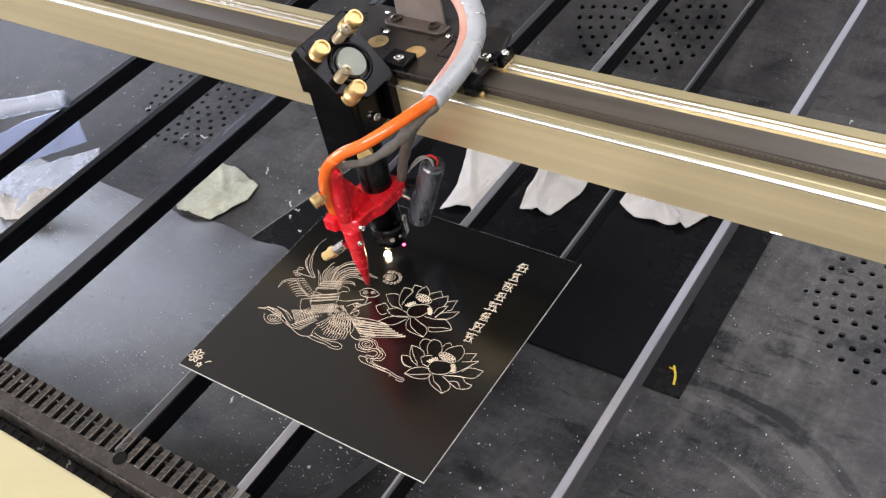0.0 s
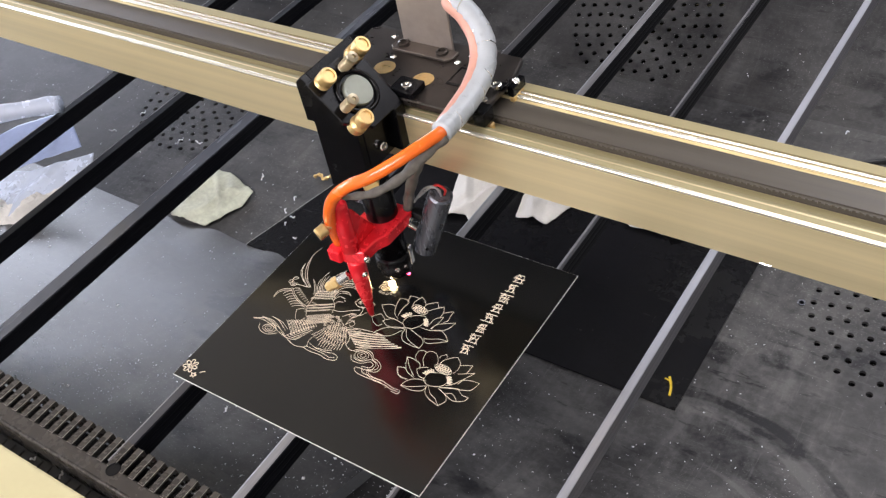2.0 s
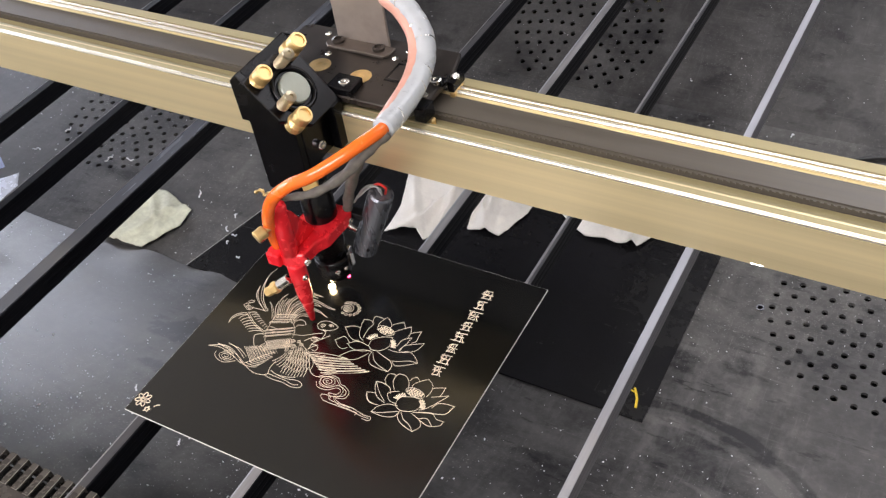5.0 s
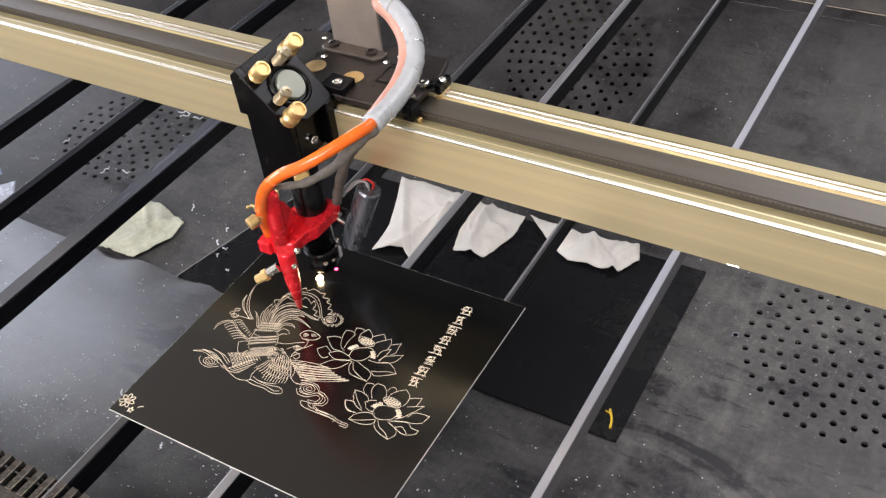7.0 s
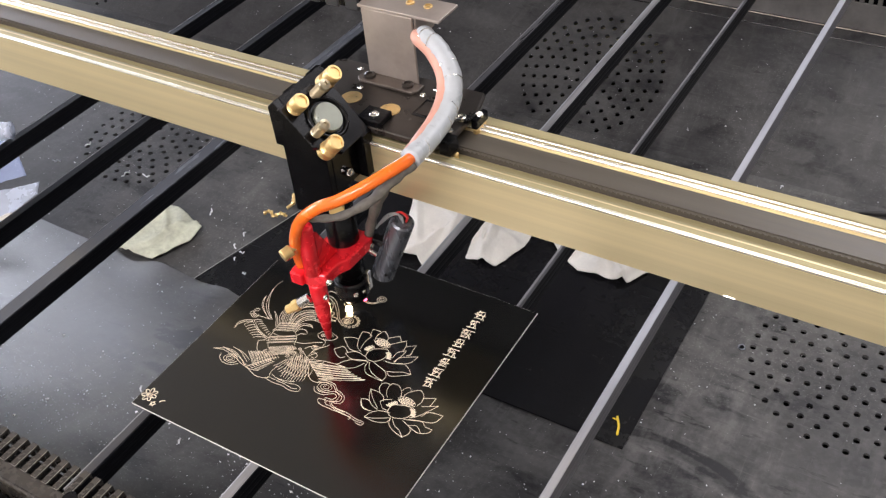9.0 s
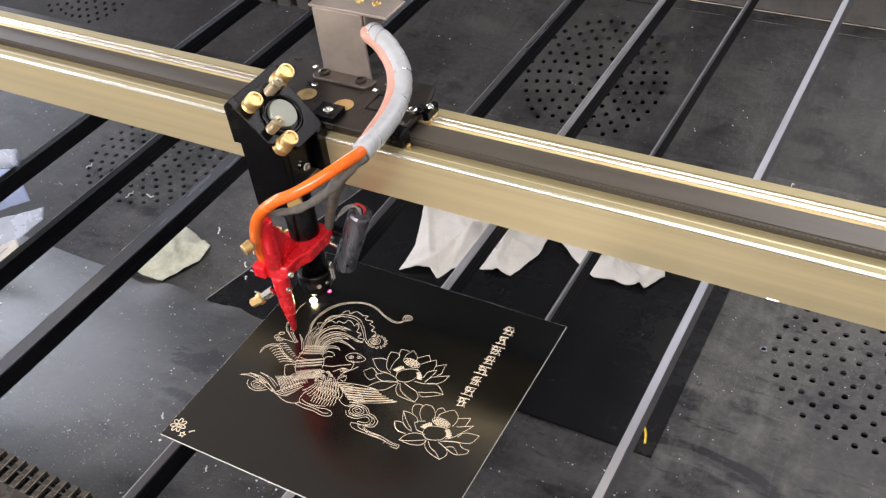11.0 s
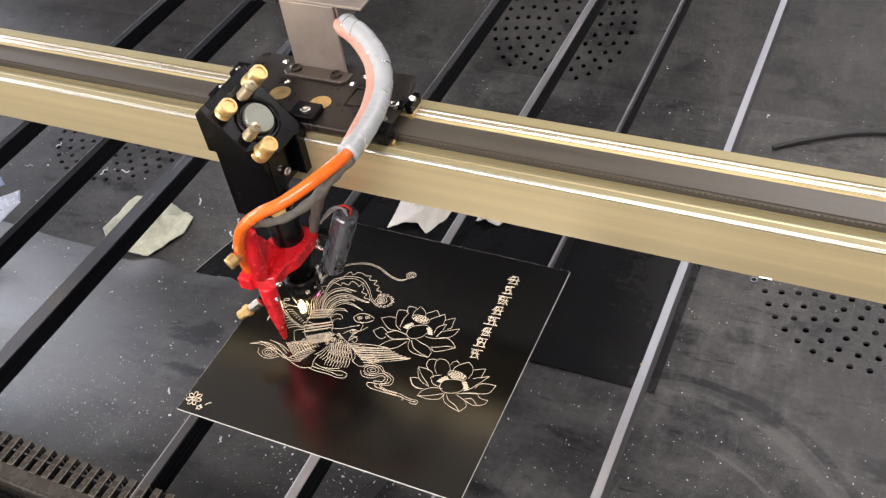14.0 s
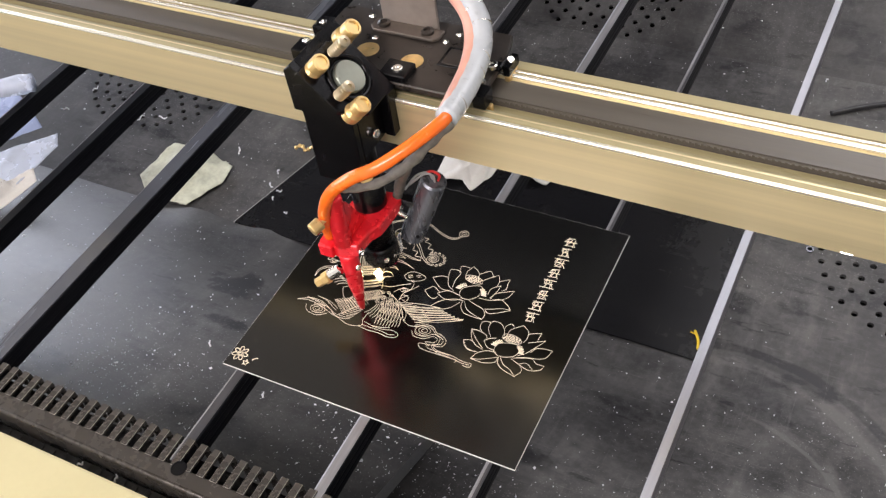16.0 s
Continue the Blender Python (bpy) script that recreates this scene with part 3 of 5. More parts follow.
def ribbon(pts, width, z0, z1, closed=False, bm=None):
    """A raised hair-line with a rectangular section."""
    bm = bm or bmesh.new()
    p = [Vector((q[0], q[1], 0)) for q in pts]
    n = len(p)
    rows = []
    for i in range(n):
        a = p[(i - 1) % n] if closed or i else p[0]
        b = p[(i + 1) % n] if closed or i < n - 1 else p[-1]
        d = (b - a)
        d = d.normalized() if d.length > 1e-9 else Vector((1, 0, 0))
        s = Vector((-d.y, d.x, 0)) * width / 2
        rows.append([bm.verts.new((p[i] + s).to_tuple()[:2] + (z1,)), bm.verts.new((p[i] - s).to_tuple()[:2] + (z1,)),
                     bm.verts.new((p[i] - s).to_tuple()[:2] + (z0,)), bm.verts.new((p[i] + s).to_tuple()[:2] + (z0,))])
    last = n if closed else n - 1
    for i in range(last):
        a, b = rows[i], rows[(i + 1) % n]
        for k in range(3):
            bm.faces.new((a[k], a[(k + 1) % 4], b[(k + 1) % 4], b[k]))
        bm.faces.new((a[3], a[0], b[0], b[3]))
    return bm


class Pen:
    """Collects engraved strokes; places are metres from the plate's near corner."""

    def __init__(self, width=0.0004):
        self.bm, self.w = bmesh.new(), width

    def line(self, pts, n=6, w=None):
        ribbon(smooth_path([(a, b, 0) for a, b in pts], n), w or self.w, -0.0008, 0.0003, bm=self.bm)
        return self

    def arc(self, a, b, bulge, n=8, w=None):
        a, b = Vector(a), Vector(b)
        d = b - a
        s = Vector((-d.y, d.x)) * bulge
        m = (a + b) / 2 + s
        return self.line([a, a.lerp(m, 0.55) + s * 0.12, m.lerp(b, 0.45) + s * 0.12, b], n, w)

    def oval(self, c, rx, ry, turn=0.0, n=22, w=None, a0=0.0, a1=2 * math.pi):
        t = radians(turn)
        pts = []
        for k in range(n + 1):
            f = a0 + (a1 - a0) * k / n
            x, y = rx * math.cos(f), ry * math.sin(f)
            pts.append((c[0] + x * math.cos(t) - y * math.sin(t), c[1] + x * math.sin(t) + y * math.cos(t)))
        ribbon(pts, w or self.w, -0.0008, 0.0003, bm=self.bm)
        return self

    def spiral(self, c, r, turns, start=0.0, hand=1, squash=0.8, n=14):
        pts = []
        m = int(turns * n)
        for k in range(m + 1):
            f = k / m
            a = radians(start) + hand * turns * 2 * math.pi * f
            q = r * (0.15 + 0.85 * f)
            pts.append((c[0] + q * math.cos(a), c[1] + squash * q * math.sin(a)))
        ribbon(pts, self.w, -0.0008, 0.0003, bm=self.bm)
        return self


def pod(pen, p, h):
    """A stippled seed pod at p with stamens on either side of the flower's heart h."""
    p, h = Vector(p), Vector(h)
    pen.oval(p, 0.0098, 0.0046, -6)
    for k in range(30):
        a, q = 2.4 * k, 0.92 * math.sqrt((k + 0.5) / 30)
        pen.oval((p.x + 0.009 * q * math.cos(a), p.y + 0.0042 * q * math.sin(a)), 0.0006, 0.0005, 0, 5, 0.0008)
    for e in (-1, 1):
        for k in range(8):
            a = radians(90 + e * (38 + 6.5 * k))
            d = Vector((math.cos(a), 0.75 * math.sin(a)))
            pen.line([h + d * 0.0112, h + d * (0.0158 + 0.0008 * (k % 2))], 2, 0.0009)


def fan(pen, b0, b1, t0, t1, n, bulge0, bulge1, bow=0.0):
    """Feathers from a line of roots to a line of tips."""
    b0, b1, t0, t1 = Vector(b0), Vector(b1), Vector(t0), Vector(t1)
    d = t1 - t0
    s = Vector((-d.y, d.x)) * bow
    for k in range(n):
        f = k / (n - 1)
        pen.arc(b0.lerp(b1, f), t0.lerp(t1, f) + s * math.sin(math.pi * f), bulge0 + (bulge1 - bulge0) * f)


def scales(pen, o, u, v, nu, nv, r):
    """Rows of small overlapping arcs."""
    o, u, v = Vector(o), Vector(u), Vector(v)
    turn = math.degrees(math.atan2((u - o).y, (u - o).x))
    for j in range(nv):
        for i in range(nu):
            f, g = (i + 0.5 * (j % 2)) / nu, j / max(1, nv - 1)
            c = o + (u - o) * f + (v - o) * g
            pen.oval(c, r, r * 0.9, turn, 7, a0=0.0, a1=math.pi)


def glyph(pen, x, y, k):
    """Bars in place of one unreadable sign."""
    w, h = 0.006 + 0.0012 * (k % 2), 0.0062
    for j in range(3):
        e = w * (0.5 + 0.5 * ((j * 2 + k * 3) % 5) / 4)
        yy = y - h * 0.8 + h * 0.8 * j
        pen.line([(x - e, yy - 0.0005), (x + e, yy + 0.0006)], 1)
    for j in range(2):
        xx = x + w * (-0.55 + 1.1 * j) * (0.5 + 0.5 * ((k + j) % 3) / 2)
        pen.line([(xx, y - h + 0.002 * ((k + j) % 2)), (xx + 0.0012 * ((k % 3) - 1), y + h - 0.0024 * ((k + j + 1) % 2))], 1)
    pen.line([(x - w * 0.5, y - h), (x + w * 0.2 * ((k % 3) - 1), y)], 1)
    pen.line([(x + w * 0.9, y - h * 0.9), (x + w * 0.3, y + h * 0.1)], 1)
    pen.oval((x - w * 0.3, y + h * 0.35), w * 0.4, h * 0.3, 10, 8)


def build_plate():
    plate = thing("acrylic_plate", "glossy black two-ply acrylic plate with a gold engraving", "acrylic plate")
    part("sheet", bm_box(0, 0, -0.0016, W_, D_, 0.0, 0.0002), ACRYL, plate)
    part("pale_core", bm_box(-0.0003, -0.0003, -0.002, W_ + 0.0003, D_ + 0.0003, -0.0004), EDGE, plate, "pale core showing at the cut edge")

    def cut(name, pen, label=""):
        return tagged(part(name, pen.bm, CUT, plate), label, kind="stuff")
    pen = Pen()
    pen.line([(0.1734, 0.1560), (0.1729, 0.1634), (0.1791, 0.1698), (0.1889, 0.1733), (0.1925, 0.1687), (0.1917, 0.1608), (0.1864, 0.1546), (0.1790, 0.1528), (0.1734, 0.1560)])
    pen.line([(0.1804, 0.1508), (0.1814, 0.1437), (0.1871, 0.1371), (0.1975, 0.1357), (0.2071, 0.1358)])
    pen.line([(0.2071, 0.1358), (0.2071, 0.1426), (0.2023, 0.1478), (0.1948, 0.1499), (0.1852, 0.1529)])
    pen.line([(0.1817, 0.1508), (0.1876, 0.1428), (0.1965, 0.1385), (0.2065, 0.1361)])
    pen.line([(0.1936, 0.1590), (0.2043, 0.1601), (0.2134, 0.1644), (0.2219, 0.1611), (0.2279, 0.1558)])
    pen.line([(0.2279, 0.1558), (0.2188, 0.1546), (0.2106, 0.1506), (0.2040, 0.1484)])
    pen.line([(0.2049, 0.1477), (0.2097, 0.1447), (0.2177, 0.1484), (0.2277, 0.1554)])
    pen.line([(0.1806, 0.1504), (0.1723, 0.1496), (0.1632, 0.1450), (0.1583, 0.1404), (0.1538, 0.1336)])
    pen.line([(0.1538, 0.1336), (0.1639, 0.1334), (0.1721, 0.1376), (0.1785, 0.1477)])
    pen.line([(0.1736, 0.1555), (0.1625, 0.1569), (0.1560, 0.1532), (0.1530, 0.1499)])
    pen.line([(0.1530, 0.1499), (0.1614, 0.1464), (0.1712, 0.1477), (0.1784, 0.1521)])
    pen.line([(0.1544, 0.1521), (0.1462, 0.1566), (0.1422, 0.1532), (0.1392, 0.1496)])
    pen.line([(0.1392, 0.1496), (0.1458, 0.1442), (0.1519, 0.1425), (0.1553, 0.1461)])
    pen.line([(0.1623, 0.1573), (0.1542, 0.1567), (0.1467, 0.1611), (0.1393, 0.1672)])
    pen.line([(0.1393, 0.1672), (0.1466, 0.1717), (0.1531, 0.1723)])
    pen.line([(0.1662, 0.1586), (0.1583, 0.1637), (0.1531, 0.1749), (0.1516, 0.1831)])
    pen.line([(0.1516, 0.1831), (0.1584, 0.1845), (0.1632, 0.1819), (0.1621, 0.1726), (0.1632, 0.1622)])
    pen.line([(0.1619, 0.1817), (0.1604, 0.1865), (0.1596, 0.1907)])
    pen.line([(0.1596, 0.1907), (0.1655, 0.1916), (0.1689, 0.1912)])
    pen.line([(0.1695, 0.1790), (0.1684, 0.1857), (0.1717, 0.1942)])
    pen.line([(0.1717, 0.1942), (0.1775, 0.1908), (0.1812, 0.1863), (0.1813, 0.1816)])
    pen.line([(0.1813, 0.1873), (0.1856, 0.1914), (0.1902, 0.1950)])
    pen.line([(0.1902, 0.1950), (0.1938, 0.1909), (0.1959, 0.1877)])
    pen.line([(0.1876, 0.1806), (0.1924, 0.1858), (0.1997, 0.1924)])
    pen.line([(0.1997, 0.1924), (0.2031, 0.1863), (0.2038, 0.1788)])
    pen.line([(0.2035, 0.1851), (0.2078, 0.1883), (0.2123, 0.1911)])
    pen.line([(0.2123, 0.1911), (0.2126, 0.1843), (0.2135, 0.1782), (0.2102, 0.1746)])
    pen.line([(0.1995, 0.1660), (0.2001, 0.1745), (0.2071, 0.1807)])
    pen.line([(0.2071, 0.1807), (0.2065, 0.1729), (0.2033, 0.1622)])
    pen.line([(0.2044, 0.1619), (0.2061, 0.1694), (0.2139, 0.1746), (0.2220, 0.1791)])
    pen.line([(0.2220, 0.1791), (0.2199, 0.1703), (0.2152, 0.1650), (0.2078, 0.1613)])
    pod(pen, (0.1790, 0.1788), (0.1828, 0.1622))
    cut("lotus_engraving", pen, "line-engraved lotus flower")
    pen = Pen()
    pen.line([(0.2322, 0.1100), (0.2329, 0.1149), (0.2408, 0.1188), (0.2496, 0.1206), (0.2545, 0.1148), (0.2535, 0.1084), (0.2474, 0.1040), (0.2395, 0.1024), (0.2332, 0.1058), (0.2322, 0.1100)])
    pen.line([(0.2400, 0.1014), (0.2420, 0.0947), (0.2491, 0.0897), (0.2618, 0.0865)])
    pen.line([(0.2618, 0.0865), (0.2655, 0.0937), (0.2619, 0.0995), (0.2514, 0.1036)])
    pen.line([(0.2421, 0.1010), (0.2476, 0.0951), (0.2549, 0.0922), (0.2616, 0.0869)])
    pen.line([(0.2518, 0.1049), (0.2608, 0.1082), (0.2692, 0.1105), (0.2748, 0.1069), (0.2823, 0.1069)])
    pen.line([(0.2823, 0.1069), (0.2807, 0.1017), (0.2719, 0.0975), (0.2617, 0.0999)])
    pen.line([(0.2599, 0.1006), (0.2667, 0.1040), (0.2744, 0.0990)])
    pen.line([(0.2361, 0.1057), (0.2264, 0.1037), (0.2193, 0.0980), (0.2167, 0.0904)])
    pen.line([(0.2167, 0.0904), (0.2288, 0.0903), (0.2385, 0.0942), (0.2402, 0.1008)])
    pen.line([(0.2167, 0.0904), (0.2255, 0.0932), (0.2393, 0.1007)])
    pen.line([(0.2335, 0.1071), (0.2257, 0.1078), (0.2197, 0.1138)])
    pen.line([(0.2197, 0.1138), (0.2230, 0.1174), (0.2288, 0.1204)])
    pen.line([(0.2186, 0.0996), (0.2106, 0.0987), (0.2044, 0.1027), (0.2013, 0.1079)])
    pen.line([(0.2013, 0.1079), (0.2079, 0.1097), (0.2127, 0.1079)])
    pen.line([(0.2013, 0.1079), (0.2078, 0.1004), (0.2174, 0.0987)])
    pen.line([(0.2228, 0.1038), (0.2132, 0.1069), (0.2067, 0.1139), (0.2030, 0.1221)])
    pen.line([(0.2030, 0.1221), (0.2101, 0.1226), (0.2186, 0.1204), (0.2225, 0.1147)])
    pen.line([(0.2030, 0.1221), (0.2114, 0.1132), (0.2218, 0.1053)])
    pen.line([(0.2138, 0.1222), (0.2097, 0.1267), (0.2088, 0.1331)])
    pen.line([(0.2088, 0.1331), (0.2126, 0.1356), (0.2173, 0.1353)])
    pen.line([(0.2238, 0.1198), (0.2187, 0.1263), (0.2169, 0.1327), (0.2184, 0.1380)])
    pen.line([(0.2184, 0.1380), (0.2257, 0.1381), (0.2323, 0.1321), (0.2356, 0.1239)])
    pen.line([(0.2319, 0.1343), (0.2326, 0.1381), (0.2358, 0.1411)])
    pen.line([(0.2358, 0.1411), (0.2379, 0.1399), (0.2395, 0.1384)])
    pen.line([(0.2377, 0.1258), (0.2370, 0.1325), (0.2417, 0.1388), (0.2475, 0.1432)])
    pen.line([(0.2475, 0.1432), (0.2539, 0.1383), (0.2559, 0.1309), (0.2546, 0.1247)])
    pen.line([(0.2549, 0.1352), (0.2603, 0.1382), (0.2663, 0.1407)])
    pen.line([(0.2663, 0.1407), (0.2661, 0.1344), (0.2658, 0.1297)])
    pen.line([(0.2588, 0.1261), (0.2650, 0.1294), (0.2730, 0.1338)])
    pen.line([(0.2730, 0.1338), (0.2696, 0.1275), (0.2618, 0.1146), (0.2556, 0.1091)])
    pen.line([(0.2651, 0.1158), (0.2680, 0.1222), (0.2745, 0.1247), (0.2831, 0.1254)])
    pen.line([(0.2831, 0.1254), (0.2804, 0.1159), (0.2741, 0.1122), (0.2655, 0.1103), (0.2557, 0.1069)])
    pod(pen, (0.2431, 0.1246), (0.2439, 0.1111))
    cut("lotus_engraving", pen, "line-engraved lotus flower")
    # column of writing, as bars
    for k in range(8):
        pen = Pen(0.0007)
        glyph(pen, 0.249, 0.155 + 0.0147 * k, k)
        cut("writing_bar", pen)
    # seal in the near corner
    pen = Pen(0.0009)
    for k in range(7):
        a = radians(51 * k)
        pen.oval((0.0095 + 0.005 * math.cos(a), 0.0155 + 0.005 * math.sin(a)), 0.0032, 0.0018, 51 * k, 10)
    pen.spiral((0.0095, 0.0155), 0.004, 2)
    star = [(0.0205 + (0.0034 if k % 2 == 0 else 0.0015) * math.sin(k * math.pi / 5), 0.008 + (0.0034 if k % 2 == 0 else 0.0015) * math.cos(k * math.pi / 5)) for k in range(11)]
    ribbon(star, 0.0011, -0.0008, 0.0003, bm=pen.bm)
    pen.arc((0.025, 0.0125), (0.0295, 0.0165), 0.2)
    cut("corner_seal", pen, "small engraved flower seal and star")
    # phoenix: breast and ribbon, wings, scaled back, tail fan, plumes, head and clouds
    pen = Pen()
    fan(pen, (0.1035, 0.1166), (0.1208, 0.1250), (0.0969, 0.1029), (0.1379, 0.1068), 13, 0.1, 0.28, -0.16)
    fan(pen, (0.1078, 0.1129), (0.1216, 0.1176), (0.1127, 0.0945), (0.1362, 0.0988), 9, 0.06, 0.22, -0.08)
    fan(pen, (0.1061, 0.1278), (0.1215, 0.1278), (0.1111, 0.1090), (0.1299, 0.1103), 8, 0.05, 0.2, -0.05)
    pen.line([(0.0990, 0.0861), (0.1096, 0.0848), (0.1222, 0.0855), (0.1314, 0.0843), (0.1397, 0.0866), (0.1400, 0.0911), (0.1331, 0.0929), (0.1235, 0.0908), (0.1127, 0.0908), (0.1026, 0.0930)])
    pen.line([(0.1018, 0.0888), (0.1118, 0.0885), (0.1226, 0.0885), (0.1319, 0.0873), (0.1372, 0.0892)])
    pen.line([(0.0654, 0.0922), (0.0772, 0.0874), (0.0881, 0.0841), (0.0964, 0.0849), (0.1021, 0.0884), (0.1000, 0.0946), (0.1006, 0.1042)])
    pen.line([(0.1026, 0.0930), (0.1103, 0.0912), (0.1205, 0.0922), (0.1296, 0.0953)])
    pen.line([(0.1214, 0.1239), (0.1313, 0.1158), (0.1377, 0.1080), (0.1450, 0.1043), (0.1509, 0.1051)])
    cut("phoenix_breast", pen)
    pen = Pen()
    c = Vector((0.1057, 0.1264))
    for k in range(9):
        pen.spiral(c + Vector((0.0085 * math.cos(0.7 * k), 0.0068 * math.sin(0.7 * k))), 0.0026, 1.5, 70 * k, 1 if k % 2 else -1, 0.9, 9)
    pen.spiral(c, 0.0034, 1.8, 0, 1, 0.85, 10)
    cut("phoenix_shoulder", pen)
    pen = Pen()
    pen.line([(0.0252, 0.0941), (0.0379, 0.0996), (0.0529, 0.0977), (0.0719, 0.0906)])
    pen.line([(0.0252, 0.0941), (0.0373, 0.0968), (0.0527, 0.0943), (0.0698, 0.0886)])
    pen.line([(0.0331, 0.0999), (0.0490, 0.1003), (0.0676, 0.0922)])
    pen.line([(0.0331, 0.0999), (0.0457, 0.0981), (0.0565, 0.0956)])
    pen.line([(0.0428, 0.1047), (0.0544, 0.1026), (0.0694, 0.0948)])
    pen.line([(0.0428, 0.1047), (0.0575, 0.1031), (0.0700, 0.0976)])
    pen.line([(0.0372, 0.0916), (0.0396, 0.0867), (0.0464, 0.0832), (0.0549, 0.0835), (0.0629, 0.0888)])
    pen.line([(0.0654, 0.0922), (0.0720, 0.0886), (0.0809, 0.0886), (0.0874, 0.0908)])
    pen.line([(0.0726, 0.0896), (0.0796, 0.0983), (0.0858, 0.1068), (0.0933, 0.1131)])
    fan(pen, (0.0774, 0.0937), (0.0945, 0.1141), (0.0603, 0.1072), (0.0832, 0.1188), 11, -0.03, -0.08, 0)
    fan(pen, (0.0797, 0.0933), (0.0960, 0.1130), (0.0622, 0.1073), (0.0846, 0.1185), 11, -0.03, -0.08, 0)
    fan(pen, (0.0874, 0.0908), (0.0949, 0.1073), (0.0730, 0.0889), (0.0853, 0.1084), 9, 0.1, 0.1, 0)
    pen.spiral((0.0502, 0.0903), 0.0098, 2.8, 200, 1, 0.62)
    cut("phoenix_wing", pen)
    pen = Pen()
    fan(pen, (0.1245, 0.1242), (0.1485, 0.1097), (0.1634, 0.1343), (0.1910, 0.1297), 7, -0.04, -0.05, -0.05)
    fan(pen, (0.1266, 0.1229), (0.1500, 0.1097), (0.1650, 0.1333), (0.1909, 0.1286), 7, -0.02, -0.03, -0.05)
    fan(pen, (0.1237, 0.1245), (0.1432, 0.1136), (0.1374, 0.1306), (0.1631, 0.1162), 9, -0.12, -0.1, 0.05)
    pen.line([(0.1227, 0.1256), (0.1328, 0.1291), (0.1463, 0.1323), (0.1634, 0.1343)])
    pen.line([(0.1487, 0.1093), (0.1611, 0.1160), (0.1746, 0.1226), (0.1910, 0.1297)])
    cut("phoenix_wing", pen)
    pen = Pen()
    scales(pen, (0.0732, 0.1252), (0.0968, 0.1384), (0.0697, 0.1320), 11, 3, 0.0024)
    scales(pen, (0.0674, 0.1428), (0.0866, 0.1505), (0.0668, 0.1530), 8, 4, 0.0024)
    fan(pen, (0.0795, 0.1098), (0.1010, 0.1230), (0.0750, 0.1213), (0.0961, 0.1336), 12, -0.3, -0.3, 0)
    fan(pen, (0.0809, 0.1097), (0.1020, 0.1228), (0.0769, 0.1211), (0.0973, 0.1335), 12, -0.3, -0.3, 0)
    pen.line([(0.0750, 0.1213), (0.0688, 0.1311), (0.0667, 0.1425), (0.0654, 0.1522)])
    pen.line([(0.0985, 0.1352), (0.0947, 0.1446), (0.0879, 0.1509), (0.0818, 0.1549)])
    pen.line([(0.0689, 0.1387), (0.0804, 0.1393), (0.0923, 0.1464)])
    pen.line([(0.0716, 0.1342), (0.0825, 0.1357), (0.0944, 0.1434)])
    pen.line([(0.0606, 0.1236), (0.0662, 0.1144), (0.0736, 0.1091)])
    pen.line([(0.0763, 0.1095), (0.0748, 0.1147), (0.0769, 0.1180)])
    pen.line([(0.0612, 0.1238), (0.0650, 0.1267), (0.0704, 0.1285)])
    cut("phoenix_body", pen)
    pen = Pen()
    pen.line([(0.0737, 0.1571), (0.0679, 0.1733), (0.0719, 0.1869), (0.0824, 0.1931), (0.0966, 0.1926)])
    pen.line([(0.0756, 0.1578), (0.0734, 0.1718), (0.0792, 0.1821), (0.0908, 0.1862), (0.1082, 0.1837), (0.1177, 0.1827)])
    pen.line([(0.0798, 0.1564), (0.0793, 0.1695), (0.0856, 0.1789), (0.0954, 0.1820), (0.1020, 0.1803)])
    pen.line([(0.0840, 0.1551), (0.0832, 0.1666), (0.0902, 0.1748), (0.1012, 0.1756), (0.1162, 0.1706)])
    pen.line([(0.0856, 0.1542), (0.0872, 0.1635), (0.0958, 0.1666), (0.1019, 0.1637)])
    pen.line([(0.0885, 0.1511), (0.0909, 0.1571), (0.0972, 0.1578), (0.1015, 0.1541)])
    pen.line([(0.0930, 0.1472), (0.0946, 0.1512), (0.0999, 0.1530)])
    pen.line([(0.0756, 0.1553), (0.0699, 0.1715), (0.0739, 0.1849), (0.0844, 0.1912), (0.0966, 0.1926)])
    pen.line([(0.0776, 0.1560), (0.0754, 0.1699), (0.0812, 0.1802), (0.0928, 0.1843), (0.1101, 0.1818), (0.1177, 0.1827)])
    pen.line([(0.0818, 0.1546), (0.0813, 0.1677), (0.0876, 0.1770), (0.0973, 0.1802), (0.1020, 0.1803)])
    pen.line([(0.0859, 0.1533), (0.0852, 0.1648), (0.0921, 0.1729), (0.1031, 0.1737), (0.1162, 0.1706)])
    pen.line([(0.0875, 0.1524), (0.0892, 0.1617), (0.0977, 0.1648), (0.1019, 0.1637)])
    pen.line([(0.0746, 0.1575), (0.0703, 0.1733), (0.0741, 0.1838), (0.0823, 0.1891), (0.0925, 0.1895)])
    pen.line([(0.0777, 0.1568), (0.0766, 0.1703), (0.0826, 0.1801), (0.0902, 0.1832)])
    pen.line([(0.0821, 0.1556), (0.0818, 0.1676), (0.0872, 0.1760), (0.0952, 0.1781)])
    pen.line([(0.0672, 0.1523), (0.0619, 0.1616), (0.0579, 0.1729), (0.0595, 0.1820)])
    pen.line([(0.0696, 0.1542), (0.0638, 0.1650), (0.0622, 0.1772)])
    pen.line([(0.0720, 0.1560), (0.0668, 0.1688), (0.0675, 0.1789)])
    pen.line([(0.0643, 0.1513), (0.0576, 0.1596), (0.0489, 0.1657)])
    pen.line([(0.0659, 0.1518), (0.0588, 0.1620), (0.0571, 0.1698)])
    pen.line([(0.0640, 0.1479), (0.0593, 0.1552), (0.0525, 0.1627)])
